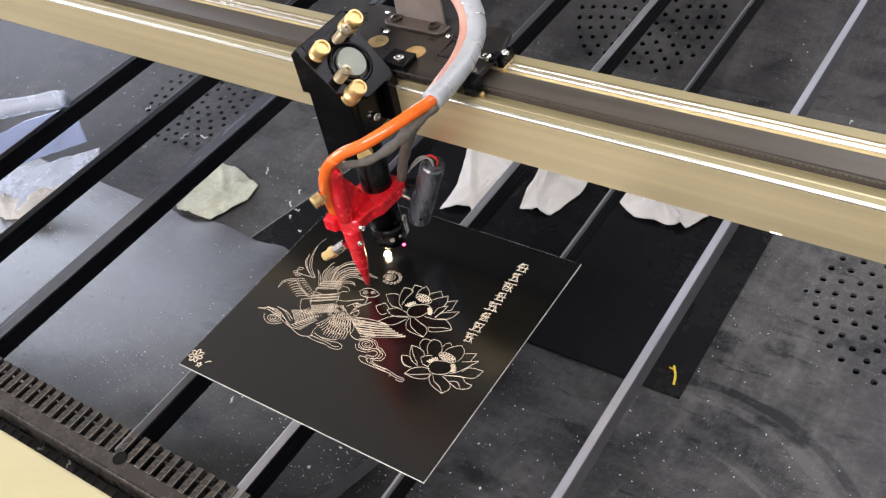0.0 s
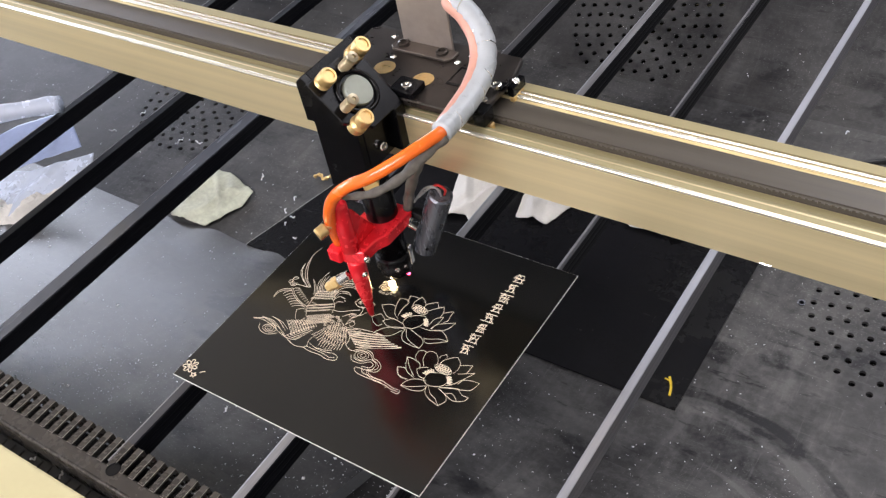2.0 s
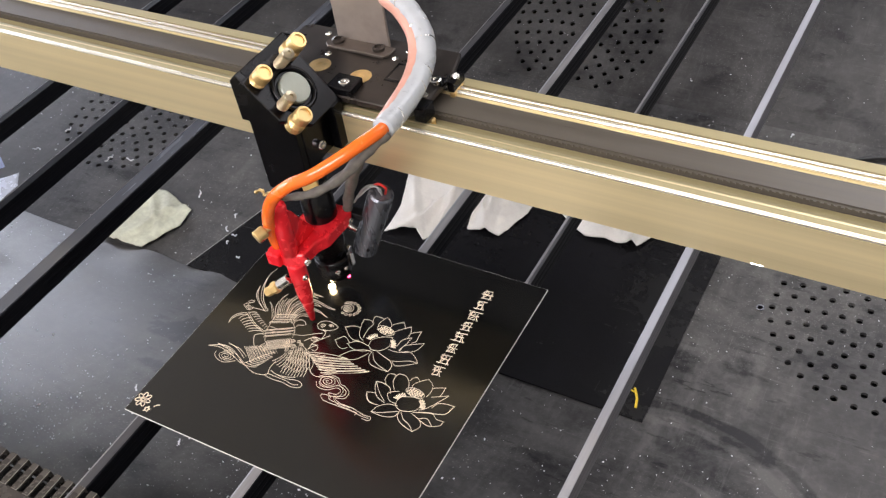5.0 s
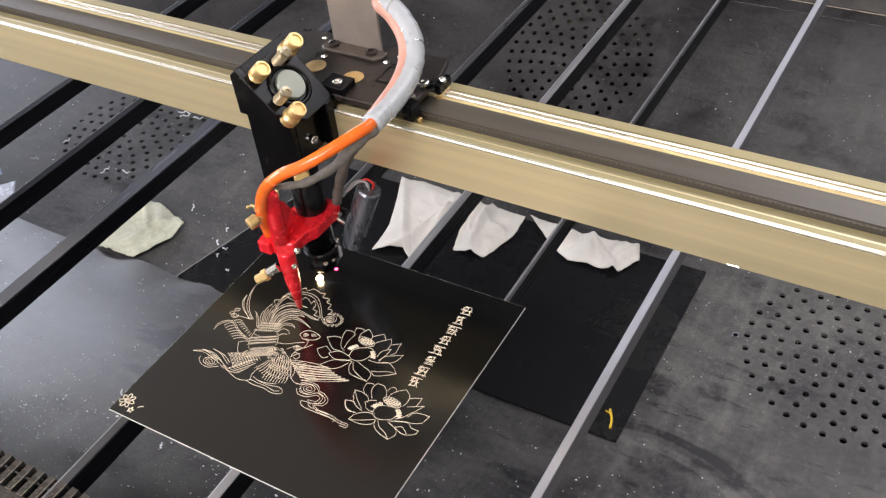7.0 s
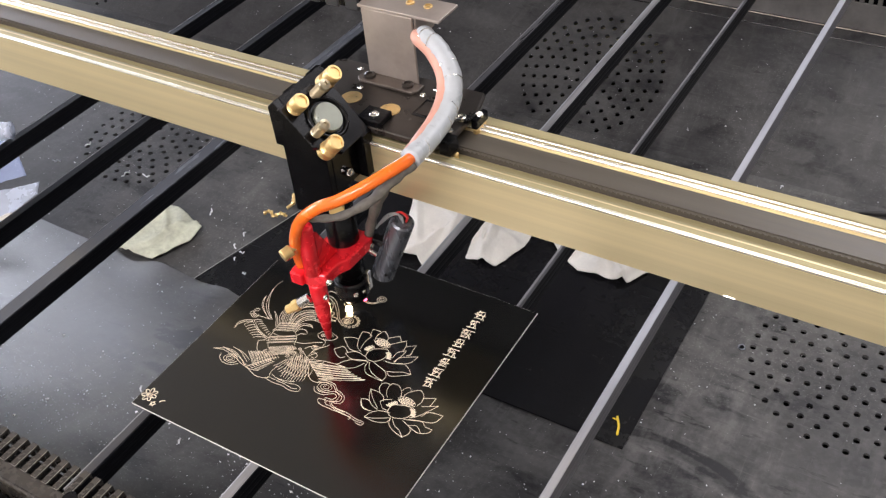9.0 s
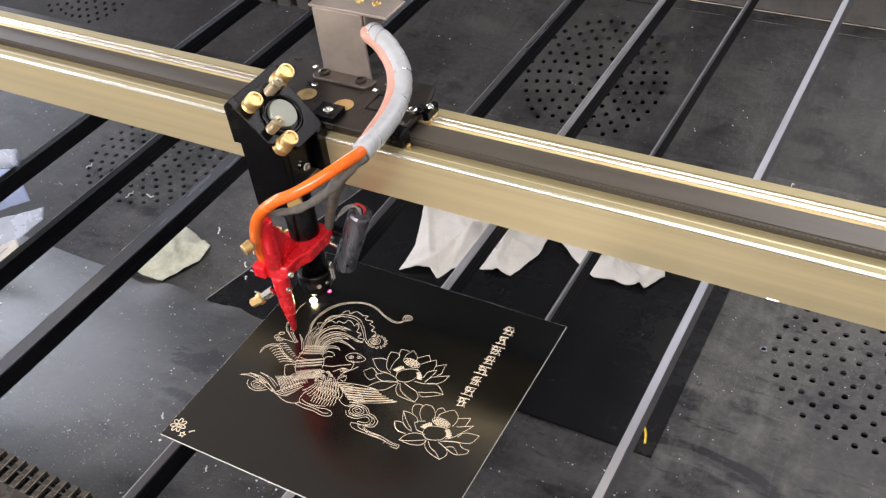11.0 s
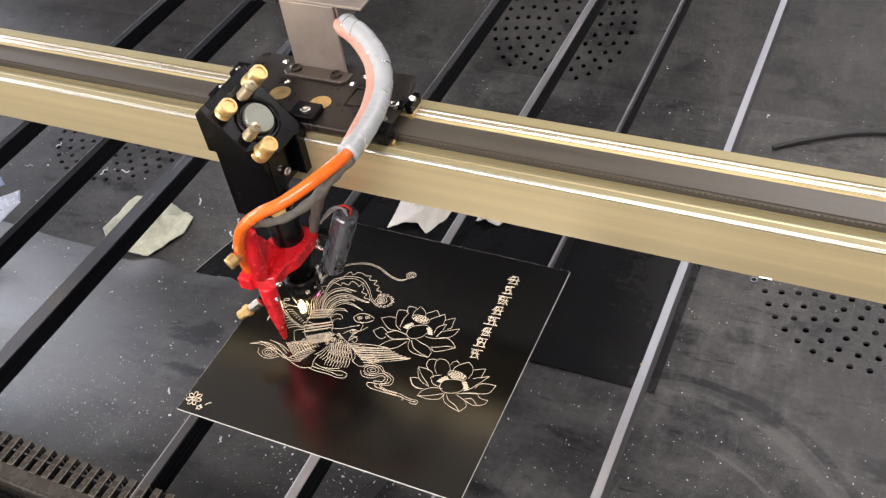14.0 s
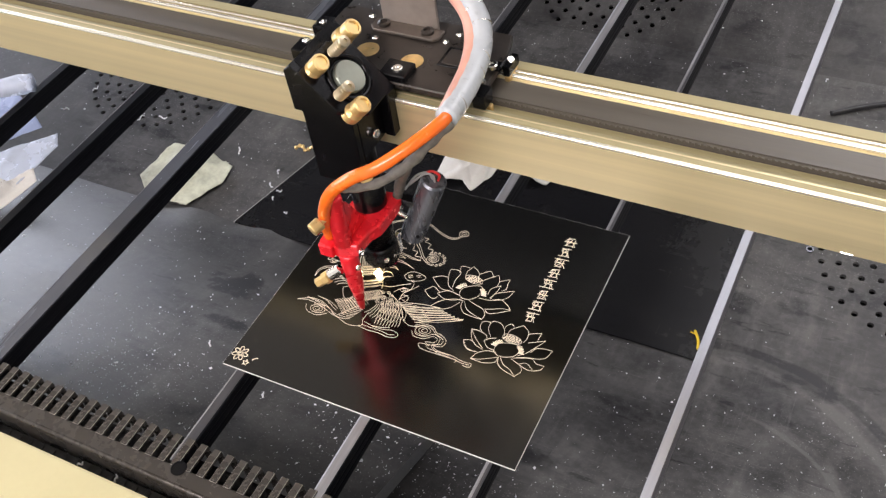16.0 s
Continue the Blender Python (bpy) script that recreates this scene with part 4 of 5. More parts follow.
    pen.line([(0.0683, 0.1532), (0.0627, 0.1633), (0.0602, 0.1737)])
    pen.line([(0.0709, 0.1551), (0.0658, 0.1656), (0.0655, 0.1768)])
    cut("phoenix_fan", pen)
    pen = Pen()
    pen.line([(0.0546, 0.1548), (0.0406, 0.1658), (0.0299, 0.1825), (0.0255, 0.1972), (0.0275, 0.2083)])
    pen.line([(0.0533, 0.1543), (0.0373, 0.1662), (0.0285, 0.1820), (0.0255, 0.1972), (0.0275, 0.2083)])
    pen.line([(0.0513, 0.1537), (0.0363, 0.1622), (0.0283, 0.1704), (0.0255, 0.1811)])
    pen.line([(0.0489, 0.1545), (0.0359, 0.1638), (0.0290, 0.1721), (0.0255, 0.1811)])
    pen.line([(0.0258, 0.1263), (0.0244, 0.1340), (0.0285, 0.1409), (0.0356, 0.1446)])
    pen.line([(0.0258, 0.1263), (0.0262, 0.1338), (0.0304, 0.1396), (0.0371, 0.1429)])
    pen.line([(0.0352, 0.1445), (0.0510, 0.1346), (0.0675, 0.1294)])
    pen.line([(0.0362, 0.1459), (0.0522, 0.1358), (0.0674, 0.1312)])
    pen.line([(0.0356, 0.1524), (0.0433, 0.1533), (0.0523, 0.1540)])
    fan(pen, (0.0380, 0.1426), (0.0666, 0.1299), (0.0323, 0.1347), (0.0526, 0.1244), 7, -0.15, -0.15, 0)
    fan(pen, (0.0376, 0.1453), (0.0653, 0.1340), (0.0451, 0.1483), (0.0656, 0.1381), 8, 0.2, 0.2, 0)
    pen.spiral((0.0327, 0.1514), 0.0046, 1.9, 90, 1, 0.8).oval((0.0304, 0.1591), 0.003, 0.0018, 30, 10).oval((0.0280, 0.1533), 0.0026, 0.0018, 60, 10)
    cut("phoenix_plume", pen)
    pen = Pen()
    pen.line([(0.0974, 0.1393), (0.1062, 0.1415), (0.1144, 0.1469), (0.1229, 0.1518)])
    pen.line([(0.1114, 0.1361), (0.1152, 0.1413), (0.1202, 0.1443), (0.1265, 0.1451), (0.1316, 0.1521)])
    pen.line([(0.1212, 0.1303), (0.1210, 0.1367), (0.1239, 0.1416), (0.1277, 0.1468)])
    pen.line([(0.1162, 0.1417), (0.1180, 0.1444), (0.1229, 0.1444), (0.1223, 0.1406), (0.1183, 0.1397), (0.1162, 0.1417)])
    pen.line([(0.1207, 0.1353), (0.1244, 0.1366), (0.1290, 0.1342), (0.1282, 0.1296), (0.1246, 0.1302)])
    pen.line([(0.1262, 0.1455), (0.1259, 0.1523), (0.1223, 0.1570)])
    pen.line([(0.1209, 0.1289), (0.1238, 0.1338), (0.1272, 0.1375)])
    pen.line([(0.1083, 0.1338), (0.1145, 0.1306), (0.1206, 0.1275)])
    pen.oval((0.1203, 0.1425), 0.0015, 0.0011)
    cut("phoenix_head", pen)
    pen = Pen()
    pen.line([(0.1114, 0.1587), (0.1139, 0.1644), (0.1213, 0.1674), (0.1325, 0.1646), (0.1305, 0.1592), (0.1231, 0.1556), (0.1167, 0.1551), (0.1114, 0.1587)])
    pen.line([(0.1205, 0.1564), (0.1238, 0.1543), (0.1250, 0.1562)])
    pen.spiral((0.1183, 0.1605), 0.0034, 1.7, 30, 1, 0.7).spiral((0.1253, 0.1631), 0.003, 1.6, 200, -1, 0.7)
    cut("cloud_engraving", pen)
    pen = Pen()
    pen.spiral((0.1615, 0.1039), 0.0095, 2.6, 100, 1, 0.66)
    pen.line([(0.1507, 0.0996), (0.1555, 0.0945), (0.1657, 0.0951), (0.1732, 0.1006), (0.1783, 0.0988), (0.1766, 0.0941), (0.1691, 0.0925), (0.1741, 0.0890)])
    pen.line([(0.1504, 0.1062), (0.1574, 0.1110), (0.1679, 0.1109), (0.1743, 0.1058), (0.1793, 0.1051), (0.1867, 0.1005), (0.1863, 0.0932), (0.1786, 0.0901), (0.1853, 0.0870), (0.1986, 0.0869), (0.2118, 0.0846), (0.2196, 0.0850), (0.2196, 0.0809), (0.2128, 0.0804)])
    pen.line([(0.1642, 0.0867), (0.1695, 0.0838), (0.1820, 0.0835), (0.1961, 0.0838), (0.2051, 0.0839), (0.2048, 0.0806)])
    pen.line([(0.1534, 0.1006), (0.1573, 0.0971), (0.1653, 0.0979), (0.1729, 0.1034), (0.1806, 0.1003), (0.1799, 0.0924), (0.1727, 0.0904)])
    pen.line([(0.1503, 0.1044), (0.1584, 0.1091), (0.1668, 0.1091), (0.1739, 0.1042), (0.1798, 0.1024), (0.1841, 0.0996), (0.1835, 0.0946), (0.1762, 0.0909), (0.1843, 0.0850), (0.1979, 0.0844), (0.2108, 0.0827), (0.2185, 0.0831)])
    pen.line([(0.1637, 0.0889), (0.1704, 0.0901), (0.1742, 0.0867), (0.1848, 0.0861), (0.1969, 0.0863)])
    pen.line([(0.1642, 0.0867), (0.1637, 0.0889)])
    cut("cloud_engraving", pen)
    pen = Pen()
    for k in range(3):
        pen.spiral((0.1280, 0.1888), 0.0085 - 0.002 * k, 1.3, 30 + 80 * k, 1, 0.8)
    for k in range(11):
        a = radians(-110 + 24 * k)
        pen.oval((0.1303 + 0.0105 * math.cos(a), 0.1896 + 0.008 * math.sin(a)), 0.0016, 0.0011, 40 * k, 8)
    cut("plume_curl", pen)
    # strokes that the machine cuts in the course of the shot: each comes up out of the sheet as it is burnt
    late = []
    pen = Pen()
    pen.line([(0.0652, 0.1781), (0.0639, 0.1929), (0.0709, 0.2056), (0.0843, 0.2111), (0.0973, 0.2094), (0.1087, 0.1999), (0.1179, 0.1888), (0.1273, 0.1825)])
    pen.line([(0.0670, 0.1773), (0.0662, 0.1913), (0.0727, 0.2032), (0.0849, 0.2083), (0.0966, 0.2063), (0.1077, 0.1976), (0.1174, 0.1867), (0.1263, 0.1813)])
    pen.line([(0.0626, 0.1930), (0.0657, 0.2022), (0.0734, 0.2052), (0.0744, 0.2120), (0.0781, 0.2161), (0.0820, 0.2133), (0.0864, 0.2182), (0.0924, 0.2178), (0.0967, 0.2162), (0.1017, 0.2178), (0.1023, 0.2122), (0.1111, 0.2130), (0.1103, 0.2079), (0.1172, 0.2064), (0.1170, 0.2006), (0.1225, 0.2004), (0.1234, 0.1957)])
    pen.line([(0.0615, 0.1784), (0.0631, 0.1817), (0.0577, 0.1871), (0.0640, 0.1906), (0.0642, 0.1965), (0.0715, 0.1959), (0.0766, 0.1953), (0.0768, 0.1991), (0.0841, 0.1985), (0.0854, 0.2039), (0.0915, 0.2029), (0.0963, 0.1996), (0.0975, 0.2037), (0.1025, 0.1987), (0.1031, 0.1933), (0.1092, 0.1924), (0.1092, 0.1868), (0.1155, 0.1869), (0.1168, 0.1823)])
    late.append((3.0, 7.4, part("plume_stroke", pen.bm, CUT, plate)))
    pen = Pen()
    pen.spiral((0.1436, 0.2318), 0.0062, 2.2, 200, 1, 0.85)
    for d in (0.0, 0.0016):
        pen.line([(0.106, 0.2318 - d), (0.121, 0.2249 - d), (0.1337, 0.2223 - d), (0.1415, 0.2262 - d)])
    late.append((8.2, 9.0, part("long_plume_stroke", pen.bm, CUT, plate)))
    pen = Pen()
    for d in (0.0, 0.0016):
        pen.line([(0.0571 + d, 0.1698), (0.0513 + d, 0.188), (0.0539 + d, 0.2063 - d), (0.0611 + d, 0.219 - d), (0.0748, 0.2288 - d), (0.0909, 0.2339 - d), (0.106, 0.2318 - d)])
    late.append((9.0, 10.3, part("long_plume_stroke", pen.bm, CUT, plate)))
    pen = Pen()
    pen.line([(0.041, 0.202), (0.0505, 0.228), (0.0535, 0.246), (0.049, 0.260)])
    late.append((10.9, 11.5, part("crest_stroke", pen.bm, CUT, plate)))
    pen = Pen()
    pen.line([(0.059, 0.154), (0.046, 0.174), (0.041, 0.202)])
    late.append((11.5, 12.2, part("crest_stroke", pen.bm, CUT, plate)))
    return late


# ---------------------------------------------------------------- what lies in the pan
def crumpled(fn, outline, seed, height, name, m, parent=None, thick=0.0012):
    """A soft sheet with an uneven outline, folds and a thickness, resting on the surface fn(u, v, d)."""
    rnd = random.Random(seed)
    us, vs = [p[0] for p in outline], [p[1] for p in outline]
    u0, u1, v0, v1 = min(us), max(us), min(vs), max(vs)
    c = (sum(us) / len(us), sum(vs) / len(vs))
    # rays from the middle to the outline, in rings
    per = []
    for i, p in enumerate(outline):
        q = outline[(i + 1) % len(outline)]
        for k in range(10):
            f = k / 10
            w = 0.0009 * math.sin(math.pi * f) * rnd.uniform(-1, 1)
            per.append(Vector((p[0] + (q[0] - p[0]) * f + w, p[1] + (q[1] - p[1]) * f - w, 0)))
    bm = bmesh.new()
    rings = 24
    mid = bm.verts.new(fn(c[0], c[1], 0.0062 + height * 0.5))
    prev = None
    off = rnd.random() * 50
    creases = [(rnd.uniform(u0, u1), rnd.uniform(v0, v1), rnd.uniform(-0.5, 0.9), rnd.uniform(0.005, 0.014), rnd.choice((-0.7, 0.6, 0.9))) for _ in range(7)]
    for r in range(1, rings + 1):
        f = r / rings
        ring = []
        for p in per:
            u, v = c[0] + (p.x - c[0]) * f, c[1] + (p.y - c[1]) * f
            nz = 0.75 - 1.5 * abs(noise.noise(Vector((u * 9 + off, v * 9, seed)))) - 0.5 * abs(noise.noise(Vector((u * 30 + off, v * 30, seed))))
            for px, py, a, wide, rise in creases:
                dist = (u - px) * math.cos(a) + (v - py) * math.sin(a)
                nz += rise * max(0.0, 1 - abs(dist + 0.004 * math.sin(60 * (u + v) + off)) / wide)
            ring.append(bm.verts.new(fn(u, v, 0.0062 + max(0.0, height * nz * (1 - 0.6 * f ** 3)))))
        n = len(ring)
        for k in range(n):
            if prev:
                bm.faces.new((prev[k], prev[(k + 1) % n], ring[(k + 1) % n], ring[k]))
            else:
                bm.faces.new((mid, ring[k], ring[(k + 1) % n]))
        prev = ring
    top = bm.faces[:]
    under = {v: bm.verts.new(v.co - Vector((0, 0, thick))) for v in bm.verts[:]}
    for fc in top:
        bm.faces.new([under[v] for v in fc.verts][::-1])
    n = len(prev)
    for k in range(n):
        l = (k + 1) % n
        bm.faces.new((prev[k], prev[l], under[prev[l]], under[prev[k]]))
    bmesh.ops.recalc_face_normals(bm, faces=bm.faces[:])
    return link_bm(name, bm, m, parent, smooth=True)


def build_litter():
    # large black sheet on the bottom, under the plate
    sheet = thing("black_sheet", "glossy black plastic offcut sheet lying in the pan", "plastic sheet")
    part("sheet", bm_prism([(-0.312, 0.351), (0.3775, 0.351), (0.3775, 0.672), (-0.235, 0.672)], ZP + 0.0015, ZP + 0.0035, 2), GLOSS, sheet)
    part("pale_edge", bm_prism([(-0.3136, 0.351), (-0.3122, 0.351), (-0.2352, 0.672), (-0.2366, 0.672)], ZP + 0.0012, ZP + 0.0034, 2), DIM_EDGE, sheet, "thin dull cut edge")
    for seed, outline in ((3, [(-0.119, 0.676), (-0.083, 0.684), (0.006, 0.682), (0.008, 0.628), (0.003, 0.561), (-0.013, 0.522), (-0.031, 0.535), (-0.074, 0.516), (-0.079, 0.573)]),
                          (7, [(0.020, 0.676), (0.099, 0.675), (0.104, 0.624), (0.085, 0.568), (0.035, 0.566), (0.022, 0.61)]),
                          (11, [(0.106, 0.678), (0.146, 0.677), (0.192, 0.674), (0.278, 0.678), (0.288, 0.652), (0.270, 0.617), (0.196, 0.611), (0.150, 0.641)])):
        tagged(crumpled(on_flat, outline, seed, 0.016, "cloth", CLOTH), "crumpled white cleaning cloth lying in the pan", "cloth", "cloths in the pan")
    a = crumpled(on_flat, [(-0.474, 0.350), (-0.513, 0.383), (-0.507, 0.463), (-0.450, 0.468), (-0.381, 0.447), (-0.376, 0.412), (-0.400, 0.352), (-0.430, 0.350)], 17, 0.010, "paper_scrap", CREAMP)
    tagged(a, "stained cream paper scrap lying in the pan", "paper scrap")
    # clear film roll and blue sheet at the far side
    f = thing("film_sheet", "crumpled clear plastic film with a curled end", "plastic film")

    def on_film(u, v, d=0.0):
        return Vector((u, v, -0.196 + 0.18 * (v - 0.2) + d))
    crumpled(on_film, [(-0.86, 0.130), (-0.80, 0.235), (-0.695, 0.277), (-0.606, 0.347), (-0.590, 0.327), (-0.601, 0.270), (-0.620, 0.205), (-0.655, 0.176), (-0.76, 0.10)], 23, 0.005, "film", FILM, f, thick=0.0006)
    crumpled(on_film, [(-0.80, 0.10), (-0.72, 0.20), (-0.634, 0.227), (-0.604, 0.284), (-0.581, 0.264), (-0.598, 0.205), (-0.68, 0.14)], 31, 0.018, "crumpled_corner", CLOTH, f, thick=0.0006)
    part("curled_end", bm_hose([(-0.80, 0.05, 0.012), (-0.70, 0.125, 0.014), (-0.60, 0.195, 0.012), (-0.515, 0.258, 0.012), (-0.492, 0.274, 0.012)], 0.0125, 14, 6, 0.08, 4), FILM, f, "curled end of the film lying on the slats", True)
    tagged(crumpled(on_film, [(-0.90, 0.20), (-0.801, 0.347), (-0.741, 0.399), (-0.700, 0.385), (-0.640, 0.350), (-0.717, 0.28), (-0.80, 0.2)], 37, 0.003, "blue_sheet", BLUEFILM, thick=0.0006), "pale blue protective film lying in the pan", "plastic film")
    y = thing("yellow_scrap", "thin curved yellow plastic scrap on the black sheet", "plastic scrap")
    part("strip", bm_hose([(0.364, 0.366, ZP + 0.0055), (0.3605, 0.379, ZP + 0.006), (0.353, 0.392, ZP + 0.0055)], 0.0017, 6, 5), YELLOW, y)
    part("twig", bm_hose([(0.3575, 0.386, ZP + 0.006), (0.349, 0.3875, ZP + 0.006)], 0.001, 6, 4), YELLOW, y)
    for pts in ([(-0.313, 0.5195), (-0.303, 0.5245), (-0.294, 0.5205), (-0.284, 0.5275), (-0.274, 0.5295)], [(-0.287, 0.546), (-0.2815, 0.556), (-0.2885, 0.566), (-0.296, 0.577)]):
        g = thing("brass_scrap", "small crumpled gold-coloured scrap on the pan", "metal scrap", "gold scraps in the pan")
        part("strip", bm_hose([(x, y, ZP + 0.005 + 0.004 * (k % 2)) for k, (x, y) in enumerate(pts)], 0.0027, 6, 5, 0.45, 7), BRASS, g)
    h = thing("thin_hose", "thin black hose lying at the back of the pan", "hose")
    part("hose", bm_hose([on_flat(0.418, 0.852, 0.005), on_flat(0.47, 0.888, 0.005), on_flat(0.56, 0.93, 0.005), on_back(0.72, 0.0, 0.006), on_back(0.95, 0.03, 0.006)], 0.004, 8, 6), RUBBER, h)
    tagged(link_bm("washer", bm_lathe([(0.0032, 0), (0.0052, 0), (0.0052, 0.0008), (0.0032, 0.0008), (0.0032, 0)], 20, Matrix.Translation(on_flat(0.449, 0.577, 0.0005))), DIODE), "small steel washer lying in the pan", "washer")
    rnd = random.Random(5)
    # long shavings and chips that can be told apart
    for fn, u, v, s in ((on_flat, 0.398, 0.928, 0.009), (on_flat, -0.308, 0.467, 0.011), (on_flat, -0.305, 0.438, 0.014), (on_flat, -0.286, 0.426, 0.009), (on_flat, -0.283, 0.413, 0.008),
                        (on_flat, -0.25, 0.39, 0.006), (on_flat, -0.59, 0.676, 0.02), (on_flat, -0.58, 0.69, 0.022), (on_flat, -0.565, 0.684, 0.02), (on_flat, -0.60, 0.505, 0.016), (on_flat, -0.575, 0.512, 0.018),
                        (on_flat, -0.735, 0.53, 0.012), (on_flat, -0.74, 0.475, 0.014), (on_flat, -0.39, 0.476, 0.014), (on_front, -0.13, 0.28, 0.009), (on_front, -0.02, 0.33, 0.007),
                        (on_gutter, -0.077, -0.1355, 0.006), (on_gutter, -0.032, -0.1365, 0.007)):
        c = thing("plastic_shaving", "pale curled plastic shaving lying in the pan", "shaving", "shavings in the pan")
        a = rnd.uniform(0, 6.3)
        pts = [fn(u + s * k / 3 * math.cos(a + 0.18 * k), v + s * k / 3 * math.sin(a + 0.18 * k), 0.003 + 0.003 * (k % 2) + 0.003) for k in range(4)]
        part("curl", bm_hose(pts, 0.0008 + 0.02 * s, 5, 4, 0.25, 3), SPECK, c)
    dust = bmesh.new()

    def chip(fn, u, v, s):
        o = fn(u, v, 0.002)
        a = rnd.uniform(0, 6.3)
        d = Vector((math.cos(a), math.sin(a), 0.1)) * s
        e = Vector((-math.sin(a), math.cos(a), 0.0)) * s * rnd.uniform(0.25, 0.9)
        vs = [dust.verts.new(o + q) for q in (d, e, -d, -e, Vector((0, 0, s * 0.7)))]
        for k in range(4):
            dust.faces.new((vs[k], vs[(k + 1) % 4], vs[4]))
    for k in range(4200):
        z = rnd.random()
        if z < 0.5:
            fn, u, v = on_front, rnd.uniform(-0.9, 0.75), rnd.uniform(0.0, 0.44)
        elif z < 0.92:
            fn, u, v = on_flat, rnd.uniform(-1.1, 0.9), rnd.uniform(0.36, 0.94)
        else:
            fn, u, v = on_back, rnd.uniform(-0.9, 0.9), rnd.uniform(0.0, 0.26)
        chip(fn, u, v, min(0.0028, 0.00052 * math.exp(rnd.gauss(0.1, 0.6))))
    for k in range(760):
        chip(on_front, rnd.gauss(-0.24, 0.09), rnd.gauss(0.36, 0.05), min(0.0024, 0.00045 * math.exp(rnd.gauss(0.2, 0.5))))
    for k in range(480):
        chip(on_front, rnd.gauss(0.13, 0.07), rnd.gauss(0.33, 0.06), min(0.0024, 0.0005 * math.exp(rnd.gauss(0.2, 0.5))))
    tagged(link_bm("dust", dust, SPECK), "fine pale engraving dust scattered over the pan", "dust", kind="stuff")


# ---------------------------------------------------------------- beam and carriage
def build_beam():
    b = thing("gantry_beam", "champagne anodised aluminium gantry beam with a belt channel", "gantry beam")
    L0, L1 = -1.75, 1.5
    part("front_wall", bm_prism([(0.040, 0.1465), (0.052, 0.1465), (0.052, 0.1985), (0.0415, 0.1985), (0.040, 0.197)], L0, L1, 0, 0.0), ANOD, b)
    # pale rod shaped and coloured as the highlight on the upper edge
    part("front_lip", rod(0.0021, (L0, 0.0418, 0.1978), (L1, 0.0418, 0.1978), 16), ANOD_BRIGHT, b, "upper edge rounded and whitened for its highlight", True)
    part("top_land", bm_box(L0, 0.0425, 0.1985, L1, 0.0495, 0.1991), ANOD_SHADED, b)
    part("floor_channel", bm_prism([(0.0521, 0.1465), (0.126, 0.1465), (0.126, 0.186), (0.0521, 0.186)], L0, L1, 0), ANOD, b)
    part("groove_floor", bm_prism([(0.0521, 0.1862), (0.073, 0.1862), (0.073, 0.1882), (0.069, 0.1885), (0.065, 0.1897), (0.061, 0.1922), (0.057, 0.196), (0.0525, 0.1984), (0.0521, 0.1984)], L0, L1, 0), ANOD_SHADED, b)
    part("belt_bed", bm_prism([(0.0755, 0.1862), (0.1005, 0.1862), (0.1005, 0.1955), (0.076, 0.1955)], L0, L1, 0), BELT, b, "dull grey belt channel cover")
    part("bed_edge", bm_box(L0, 0.0752, 0.1945, L1, 0.0759, 0.1958), BELT, b, "thin edge of the cover")
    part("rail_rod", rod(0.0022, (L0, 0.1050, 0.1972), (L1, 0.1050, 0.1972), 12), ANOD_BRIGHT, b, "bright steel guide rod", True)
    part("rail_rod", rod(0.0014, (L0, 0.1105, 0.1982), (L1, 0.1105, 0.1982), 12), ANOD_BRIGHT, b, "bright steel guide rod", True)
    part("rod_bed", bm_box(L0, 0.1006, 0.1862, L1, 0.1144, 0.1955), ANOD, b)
    part("back_wall", bm_prism([(0.1145, 0.186), (0.126, 0.186), (0.126, 0.197), (0.125, 0.1985), (0.1145, 0.1985)], L0, L1, 0), ANOD_SHADED, b)
    part("belt", bm_box(L0, 0.0733, 0.1931, L1, 0.0751, 0.1943), BELT, b, "black toothed drive belt")
    me = bpy.data.meshes.new("belt_tooth")
    bm = bm_box(-0.0012, 0.0719, 0.1931, 0.0012, 0.0733, 0.1943)
    bm.to_mesh(me)
    bm.free()
    me.materials.append(BELT)
    for k in range(150):
        t = new("belt_tooth", me)
        t.parent = b
        t.location = (0.02 + 0.005 * k, 0, 0)
    # small bright piece added as a glint on the lower edge
    part("edge_glint", bm_box(0.496, 0.0396, 0.1464, 0.5065, 0.041, 0.1477, 0.0006), STEEL, b, "bright glint on the lower edge")
    return b


def knob(parent, top, d):
    """Brass thumb screw with a collar, standing along d."""
    top, d = Vector(top), Vector(d).normalized()
    base = top - d * 0.0245
    m = Matrix.Translation(base) @ d.to_track_quat("Z", "Y").to_matrix().to_4x4()
    k = part("thumb_screw", bm_lathe([(0.0070, 0), (0.0084, 0.001), (0.0084, 0.0085), (0.0068, 0.010), (0.0052, 0.0112), (0.0052, 0.0122), (0.0072, 0.0135), (0.0078, 0.0145), (0.0078, 0.023), (0.0070, 0.0245), (0.0052, 0.0245), (0.0052, 0.023), (0, 0.023)], 24, m), BRASS, parent, "brass thumb screw")
    return k


